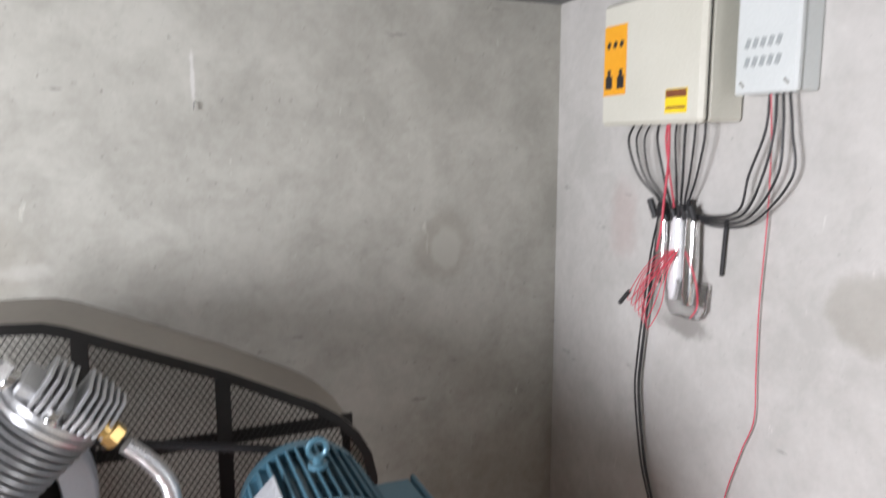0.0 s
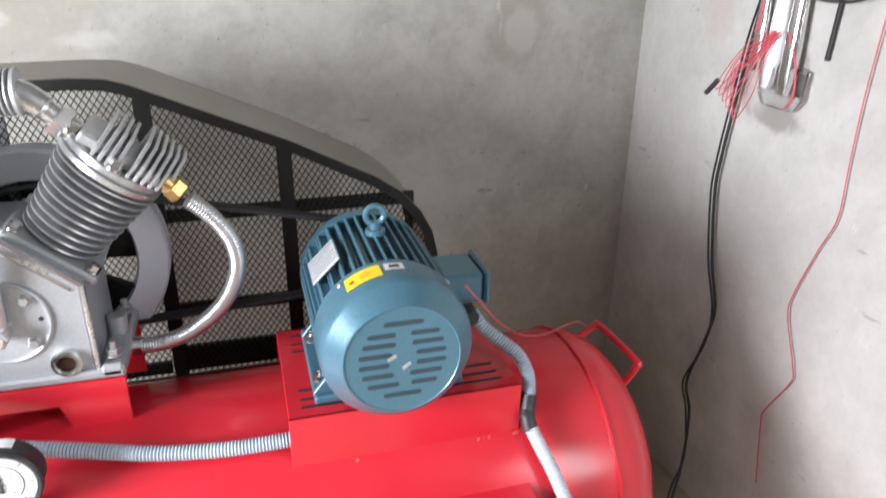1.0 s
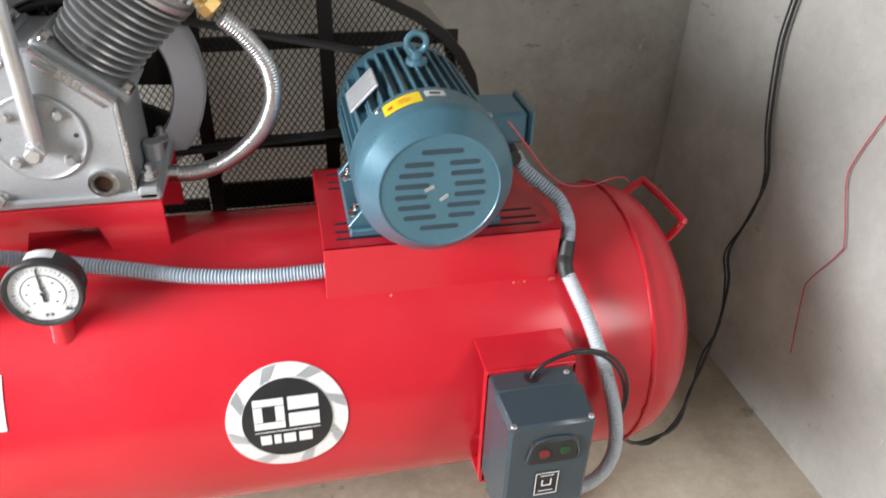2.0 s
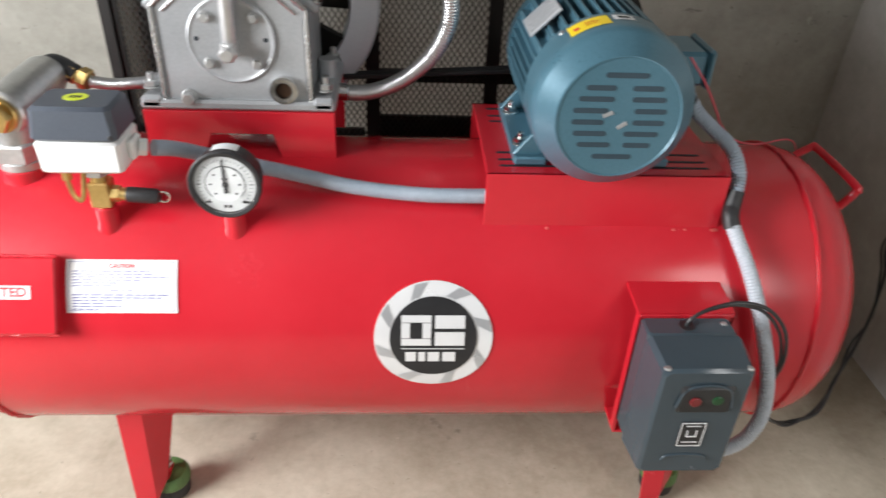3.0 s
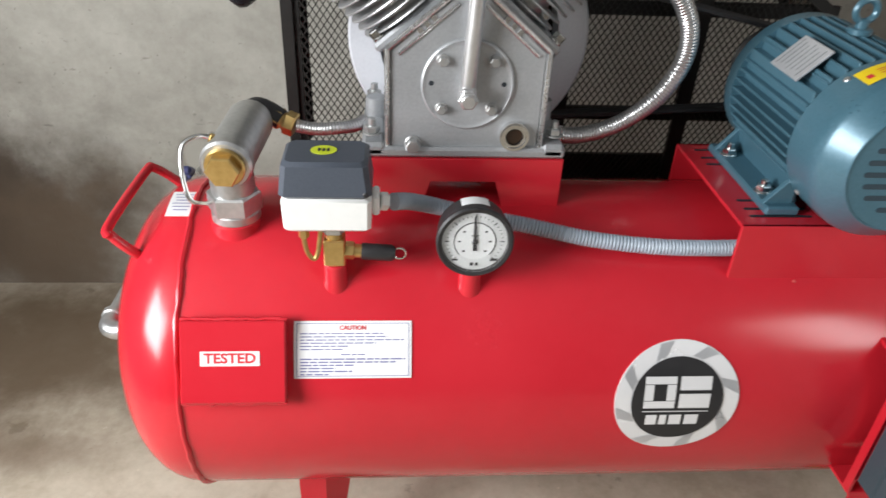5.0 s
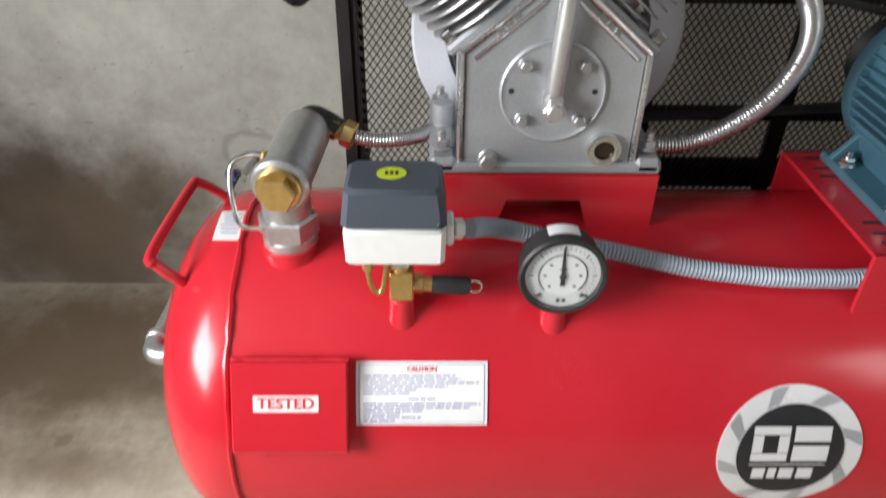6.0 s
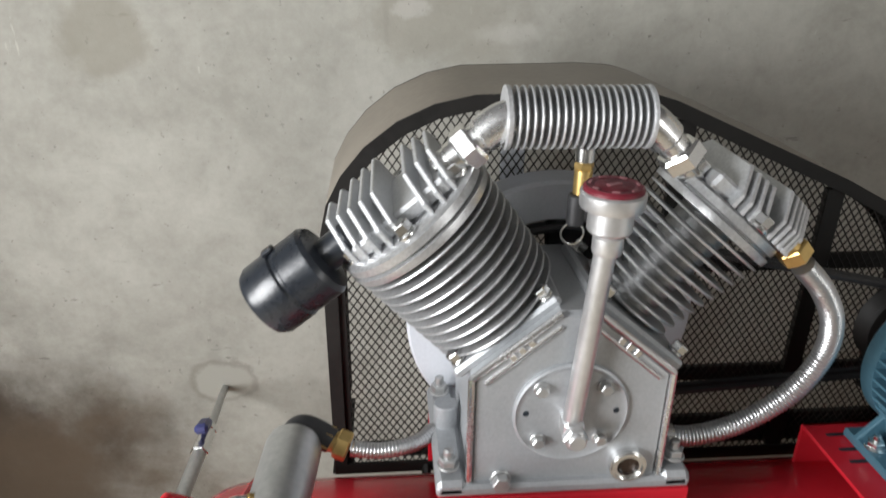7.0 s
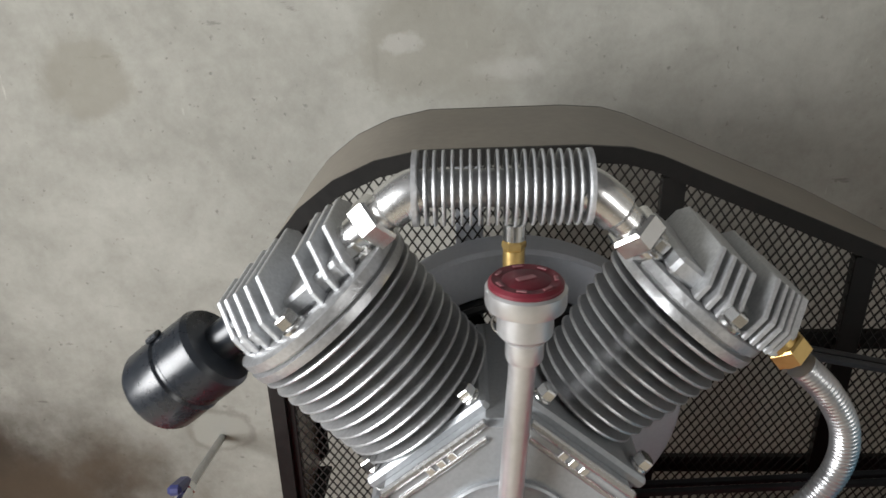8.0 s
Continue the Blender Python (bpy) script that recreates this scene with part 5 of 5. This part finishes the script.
mc = thing("motor_conduit", (0.42, 0.0, 0.70), "grey corrugated conduit with black taped joint", "conduit")
mp = spline([(0.330, 0.098, 0.880), (0.345, 0.082, 0.858), (0.372, 0.066, 0.836), (0.400, 0.050, 0.812), (0.412, 0.030, 0.782), (0.408, 0.012, 0.755), (0.404, 0.004, 0.742)], 10)
part("upper_tube", one(ribbed(mp, 0.0125, 0.0052, 0.002, 14)), mat_conduit, mc, sharp=70)
part("taped_joint", one(tube(spline([(0.407, 0.010, 0.757), (0.402, 0.000, 0.733), (0.398, -0.012, 0.722), (0.400, -0.024, 0.706)], 6), 0.0135, 14)), mat_rubber, mc, "black tape wrapped joint")
lp = spline([(0.399, -0.018, 0.714), (0.408, -0.046, 0.690), (0.424, -0.082, 0.650), (0.446, -0.120, 0.580), (0.462, -0.150, 0.510), (0.464, -0.172, 0.445), (0.448, -0.182, 0.400), (0.420, -0.186, 0.375), (0.390, -0.187, 0.372), (0.360, -0.187, 0.385)], 10)
part("lower_tube", one(ribbed(lp, 0.0124, 0.0052, 0.0018, 14)), mat_conduit_pale, mc, "paler grey corrugated conduit", sharp=70)

# ---- the starter box ----
sb = thing("starter_box", (0.305, -0.19, 0.38), "charcoal plastic motor starter box with red and green buttons", "starter box")
part("rear_housing", Shape().add(tub(0.238, 0.376, -0.176, -0.134, 0.392, 0.612, 0.0, 0.003), None), mat_box_grey, sb)


def hood(x0, x1, y0, y1, z0, z1, taper, b):
    """A cover that narrows towards the front."""
    v, f = tub(x0, x1, z0, z1, 0.0, y0 - y1, taper, b)
    return [(p[0], y0 - p[2], p[1]) for p in v], f


cover_ = part("front_cover", Shape().add(hood(0.234, 0.380, -0.177, -0.252, 0.388, 0.615, 0.0055, 0.005)), mat_box_grey, sb)
part("button_plate", Shape().add(hood(0.272, 0.352, -0.250, -0.256, 0.528, 0.580, 0.002, 0.002)), mat_rubber, cover_)
part("button_bezel", one(tube(spline([(0.270, -0.2545, 0.541), (0.280, -0.2545, 0.574), (0.312, -0.2545, 0.583), (0.344, -0.2545, 0.574), (0.354, -0.2545, 0.541)], 6), 0.0022, 8)), mat_box_grey, cover_)
part("stop_button", one(lathe([(0.0, 0.0), (0.0085, 0.0), (0.0085, 0.002), (0.007, 0.003), (0.0, 0.003)], 28), face(0.296, -0.256, 0.553)), mat_knob_red, cover_, "red stop button")
part("start_button", one(lathe([(0.0, 0.0), (0.0085, 0.0), (0.0085, 0.001), (0.007, 0.002), (0.0, 0.002)], 28), face(0.329, -0.256, 0.555)), mat_knob_green, cover_, "green start button")
part("rating_label", one(cbox(0.040, 0.0012, 0.052, 0.0005), at(0.307, -0.2530, 0.482)), mat_ink, cover_, "small black and silver rating label")
pr = Shape()
for x, z, w, h in ((0, 0.024, 0.036, 0.0014), (0, -0.024, 0.036, 0.0014), (-0.018, 0, 0.0014, 0.048), (0.018, 0, 0.0014, 0.048), (0, 0.018, 0.022, 0.0016), (0.007, 0.003, 0.0022, 0.012), (-0.007, 0.003, 0.0022, 0.012), (0, -0.004, 0.016, 0.0022), (0, -0.016, 0.024, 0.0016)):
    pr.add(cbox(w, 0.0008, h, 0.0002), at(0.307 + x, -0.2540, 0.482 + z))
part("label_print", pr, mat_foil, cover_)
part("lower_rib", one(tube(spline([(0.272, -0.2525, 0.424), (0.280, -0.2525, 0.434), (0.307, -0.2525, 0.437), (0.335, -0.2525, 0.434), (0.343, -0.2525, 0.424)], 6), 0.0022, 8)), mat_box_grey, cover_)
for x in (0.247, 0.367):
    part("cover_screw", one(rod(0.0055, 0.004, 14), at(x, -0.245, 0.606)), mat_zinc, cover_)
# no real opening: a black disc gives the hole's shade
part("knockout_hole", one(rod(0.0125, 0.001, 24), at(0.303, -0.155, 0.6115)), mat_ink, sb)
part("top_screw", one(rod(0.005, 0.003, 14), at(0.362, -0.152, 0.612)), mat_zinc, sb)

sc = thing("control_cable", (0.40, -0.1, 0.3), "thin black cable looping from the starter box under the tank", "cable")
cps = spline([(0.303, -0.155, 0.600), (0.306, -0.155, 0.622), (0.330, -0.152, 0.640), (0.375, -0.150, 0.652), (0.425, -0.150, 0.640), (0.462, -0.152, 0.600), (0.480, -0.150, 0.545), (0.486, -0.138, 0.490), (0.494, -0.115, 0.430), (0.520, -0.090, 0.375), (0.552, -0.058, 0.325)], 8)
part("outer_lead", one(tube(cps, 0.0032, 10)), mat_wire_black, sc)
part("inner_lead", one(tube([p + Vector((0.004 * math.sin(i * 0.11), 0.004, 0.005 * math.cos(i * 0.09) - 0.004)) for i, p in enumerate(cps)], 0.0028, 8)), mat_wire_black, sc)

# ---- outlet pipe at the tank's end ----
op = thing("outlet_pipe", (-1.0, 0.55, 0.44), "galvanised outlet pipe with a blue-handled ball valve running to the wall", "pipe")
part("pipe_elbow", Shape().add(tube(spline([(-0.940, 0.158, 0.470), (-0.975, 0.158, 0.470), (-1.000, 0.160, 0.470), (-1.012, 0.172, 0.471), (-1.012, 0.200, 0.472)], 6), 0.0165, 18)).add(rod(0.0195, 0.014, 20), along((-0.955, 0.158, 0.47), (-0.98, 0.158, 0.47))).add(rod(0.0195, 0.014, 20), along((-1.012, 0.190, 0.472), (-1.012, 0.25, 0.474))), mat_zinc, op)
part("straight_pipe", one(tube([(-1.012, 0.195, 0.472), (-0.985, 0.630, 0.500)], 0.0138, 16)), mat_zinc, op)
vm = along((-0.986, 0.620, 0.499), (-0.978, 0.74, 0.507))
part("valve_body", Shape().add(hexagon(0.0185, 0.020, 0.002), vm).add(rod(0.016, 0.055, 20), vm @ at(0, 0, 0.012)).add(hexagon(0.0185, 0.018, 0.002), vm @ at(0, 0, 0.060)), mat_steel, op)
part("valve_lever", Shape().add(cbox(0.026, 0.020, 0.080, 0.006), at(-0.983, 0.665, 0.532, 62, 0, 8)).add(rod(0.006, 0.03, 12), at(-0.981, 0.668, 0.505)), mat_blue_tape, op, "dark blue sleeved valve lever")
part("bent_tail", one(tube([(-0.978, 0.690, 0.504), (-0.990, 0.780, 0.474), (-1.014, 0.975, 0.408)], 0.0085, 14)), mat_zinc, op)

# ---- boxes and cables on the side wall ----
cbx = thing("control_cabinet", (1.06, 0.393, 1.60), "cream enamelled steel control cabinet on the side wall", "cabinet")
part("cabinet_body", Shape().add(cbox(0.095, 0.345, 0.285, 0.006), at(1.0715, 0.393, 1.745)), mat_cream, cbx)
dr = part("cabinet_door", Shape().add(cbox(0.024, 0.352, 0.292, 0.009), at(1.0110, 0.393, 1.745)), mat_cream, cbx)
part("door_gasket", one(cbox(0.004, 0.340, 0.280, 0.001), at(1.0235, 0.393, 1.745)), mat_rubber, cbx)
ol = part("orange_label", one(cbox(0.0012, 0.088, 0.165, 0.0003), at(0.9985, 0.515, 1.755)), mat_orange, dr, "orange warning label with black symbols")
for dy in (0.022, -0.024):
    part("label_symbol", Shape().add(cbox(0.0008, 0.026, 0.030, 0.0002), at(0.9977, 0.515 + dy, 1.703)).add(cbox(0.0008, 0.012, 0.016, 0.0002), at(0.9977, 0.515 + dy, 1.7258)), mat_ink, ol)
for k in range(3):
    part("label_mark", one(cbox(0.0008, 0.012, 0.016, 0.0002), at(0.9977, 0.54 - 0.025 * k, 1.792, 25, 0, 0)), mat_ink, ol)
yl = part("small_label", one(cbox(0.0012, 0.070, 0.052, 0.0003), at(0.9985, 0.292, 1.648)), mat_yellow, dr, "small yellow and brown label")
part("label_bar", Shape().add(cbox(0.0008, 0.066, 0.016, 0.0002), at(0.9977, 0.292, 1.664)).add(cbox(0.0008, 0.060, 0.005, 0.0002), at(0.9977, 0.292, 1.634)), grained("brown_print", (0.16, 0.05, 0.02), (0.24, 0.08, 0.03), 0.5), yl)

jb = thing("junction_box", (1.09, 0.11, 1.655), "pale grey plastic distribution box on the side wall", "junction box")
part("box_body", one(cbox(0.046, 0.150, 0.260, 0.004), at(1.0970, 0.1105, 1.785)), mat_jbox, jb)
jl = part("box_lid", one(cbox(0.018, 0.154, 0.264, 0.005), at(1.0645, 0.1105, 1.785)), mat_jbox, jb)
for dy in (0.055, -0.055):
    for dz in (-0.112, 0.112):
        part("lid_screw", one(cbox(0.0015, 0.016, 0.005, 0.0004), at(1.0550, 0.1105 + dy, 1.785 + dz, 40, 0, 0)), mat_steel, jl)
pr = Shape()
for r in range(2):
    for k in range(5):
        pr.add(cbox(0.0012, 0.011, 0.020, 0.0004), at(1.0550, 0.155 - 0.019 * k, 1.752 - 0.036 * r, 20, 0, 0))
part("print_bar", pr, grained("grey_print", (0.30, 0.33, 0.33), (0.38, 0.40, 0.40), 0.5), jl)

# clear sleeve of spare wire, hung under the cabinet
ss = thing("plastic_sleeve", (1.10, 0.37, 1.19), "shiny clear plastic sleeve hung on the wall under the cables", "plastic bag")
# folds in bright metal stand in for the clear film's white highlights
for k, (dy, w, z0) in enumerate(((0.055, 0.019, 1.215), (0.005, 0.022, 1.185), (-0.045, 0.021, 1.180))):
    part("glint_fold", one(lathe([(0.0, 0.0), (w * 0.7, 0.002), (w, 0.03), (w * 0.95, 0.12), (w * 0.8, 1.385 - z0), (0.0, 1.385 - z0 + 0.004)], 20), at(1.094, 0.372 + dy, z0, 0, 0, 0) @ Matrix.Diagonal((0.8, 1, 1, 1))), mat_steel if k != 1 else mat_foil, ss)
part("film_skirt", one(lathe([(0.0, 0.0), (0.05, 0.006), (0.068, 0.03), (0.07, 0.09), (0.0, 0.10)], 24), at(1.098, 0.345, 1.145) @ Matrix.Diagonal((0.25, 1, 1, 1))), mat_film, ss)

tie = thing("cable_bundle_tie", (1.09, 0.37, 1.385), "black bundle of cable ends and glands tied on the wall", "cable bundle")
rng = random.Random(9)
for k in range(13):
    y = 0.31 + 0.0115 * k
    part("gland", one(rod(rng.uniform(0.006, 0.010), rng.uniform(0.03, 0.05), 12), at(1.092 + rng.uniform(-0.012, 0.012), y, 1.375 + rng.uniform(-0.008, 0.008), rng.uniform(-25, 25), rng.uniform(-20, 20), 0)), mat_rubber, tie)
part("hanging_bar", one(cbox(0.008, 0.009, 0.125, 0.002), at(1.112, 0.246, 1.325, 3, 0, 0)), mat_rubber, tie)

cab = thing("cabinet_cable", (1.09, 0.40, 1.40), "black cables drooping from cabinet and box into a bundle", "cable")
for k in range(9):
    y0 = 0.525 - 0.031 * k
    y1 = 0.44 - 0.013 * k
    sag = 0.03 if k < 3 else 0.0
    pts = spline([(1.07, y0, 1.604), (1.068, y0 + sag * 0.6, 1.56), (1.078, (y0 + y1) / 2 + sag, 1.48), (1.09, y1 + 0.004, 1.42), (1.094, y1, 1.385)], 8)
    part("lead", one(tube(pts, 0.0025 if k % 3 else 0.0031, 8)), mat_wire_black if k != 4 else mat_wire_red, cab)
for k in range(4):
    y0 = 0.125 - 0.016 * k
    b = 0.02 + 0.02 * k
    pts = spline([(1.09, y0, 1.656), (1.088, y0 + 0.01 - b * 0.3, 1.58), (1.088, y0 + 0.06 - b, 1.49), (1.09, 0.20 - b * 0.6, 1.425 - b * 0.4), (1.092, 0.27, 1.40 - b * 0.3), (1.094, 0.335, 1.398)], 8)
    part("lead", one(tube(pts, 0.0027, 8)), mat_wire_black, cab)
part("red_lead", one(tube(spline([(1.07, 0.395, 1.604), (1.072, 0.395, 1.52), (1.070, 0.400, 1.44), (1.068, 0.405, 1.36), (1.070, 0.42, 1.30)], 8), 0.0030, 8)), mat_wire_red, cab)

coil = thing("red_wire_coil", (1.06, 0.43, 1.22), "loose hank of thin red wire hanging on the wall", "wire")
for k in range(6):
    o, d = 0.012 * k, rng.uniform(-0.006, 0.006)
    pts = spline([(1.072, 0.365 - o * 0.3, 1.306 + d), (1.066 - d, 0.412 + d, 1.288 - o * 0.9), (1.060, 0.462 - o * 0.2, 1.240 - o * 0.6), (1.054, 0.502 - o * 1.2, 1.176 - o * 0.9), (1.052, 0.490 - o * 1.3, 1.168 - o * 0.9), (1.058 + d, 0.446 - o, 1.222 - o * 0.8), (1.066, 0.404 - o * 0.5, 1.272 - o * 0.3), (1.072, 0.368 - o * 0.3, 1.302 + d)], 8)
    part("wire_turn", one(tube(pts, 0.0013, 6)), mat_wire_red, coil)
part("wire_tail", one(tube(spline([(1.07, 0.32, 1.31), (1.075, 0.29, 1.25), (1.08, 0.285, 1.19), (1.085, 0.31, 1.155)], 8), 0.0022, 6)), mat_wire_red, coil)
part("dark_end", one(tube([(1.055, 0.500, 1.185), (1.045, 0.525, 1.150)], 0.006, 8)), mat_wire_black, coil)

drop = thing("hanging_cable", (1.10, 0.50, 0.0), "pair of black cables hanging down the wall and under the tank", "cable")
for dx, dy, r in ((0.0, 0.0, 0.0040), (-0.005, 0.009, 0.0028)):
    pts = spline([(1.094 + dx, 0.44, 1.39), (1.098 + dx, 0.462 + dy, 1.28), (1.102 + dx, 0.486 + dy, 1.14), (1.104 + dx, 0.505 + dy, 1.00), (1.104 + dx, 0.508 + dy, 0.90), (1.104 + dx, 0.474 + dy, 0.73), (1.102 + dx, 0.428 + dy * 0.5, 0.61), (1.100 + dx, 0.446 - dy, 0.50), (1.100 + dx, 0.486 + dy, 0.355), (1.080 + dx, 0.430 + dy, 0.300), (0.990 + dx, 0.310 - dy, 0.268), (0.900 + dx, 0.210 + dy, 0.250), (0.820 + dx, 0.130 - dy, 0.225 + dy), (0.750, 0.055 + dy, 0.205), (0.670, 0.025 - dy, 0.208), (0.600, -0.022, 0.262), (0.552 + dx, -0.058, 0.325)], 8)
    part("lead", one(tube(pts, r, 10)), mat_wire_black, drop)

rw = thing("hanging_red_wire", (1.11, 0.15, 0.26), "thin red wire hanging loose down the side wall", "wire")
part("strand", one(tube(spline([(1.085, 0.118, 1.656), (1.095, 0.118, 1.55), (1.108, 0.128, 1.40), (1.110, 0.136, 1.22), (1.111, 0.134, 1.08), (1.110, 0.130, 0.97), (1.110, 0.158, 0.89), (1.110, 0.196, 0.77), (1.110, 0.198, 0.71), (1.110, 0.150, 0.60), (1.110, 0.152, 0.56), (1.110, 0.204, 0.455), (1.110, 0.206, 0.41), (1.110, 0.180, 0.255)], 8), 0.0015, 8)), mat_wire_red, rw)

nw = thing("motor_red_wire", (0.42, 0.15, 0.80), "thin red wire trailing from the motor over the tank", "wire")
part("strand", one(tube(spline([(0.300, 0.055, 0.958), (0.330, 0.050, 0.92), (0.372, 0.08, 0.865), (0.41, 0.13, 0.82), (0.46, 0.17, 0.775), (0.52, 0.20, 0.752), (0.60, 0.24, 0.745), (0.66, 0.30, 0.70), (0.74, 0.42, 0.60)], 8), 0.0017, 8)), mat_wire_red, nw)

nail = thing("wall_nail", (0.055, WY, 1.64), "bent bright nail in the plaster with a pale streak", "nail")
part("nail_shank", one(tube([(0.055, WY + 0.01, 1.66), (0.055, WY - 0.012, 1.658), (0.054, WY - 0.014, 1.64)], 0.0022, 8)), mat_steel, nail)
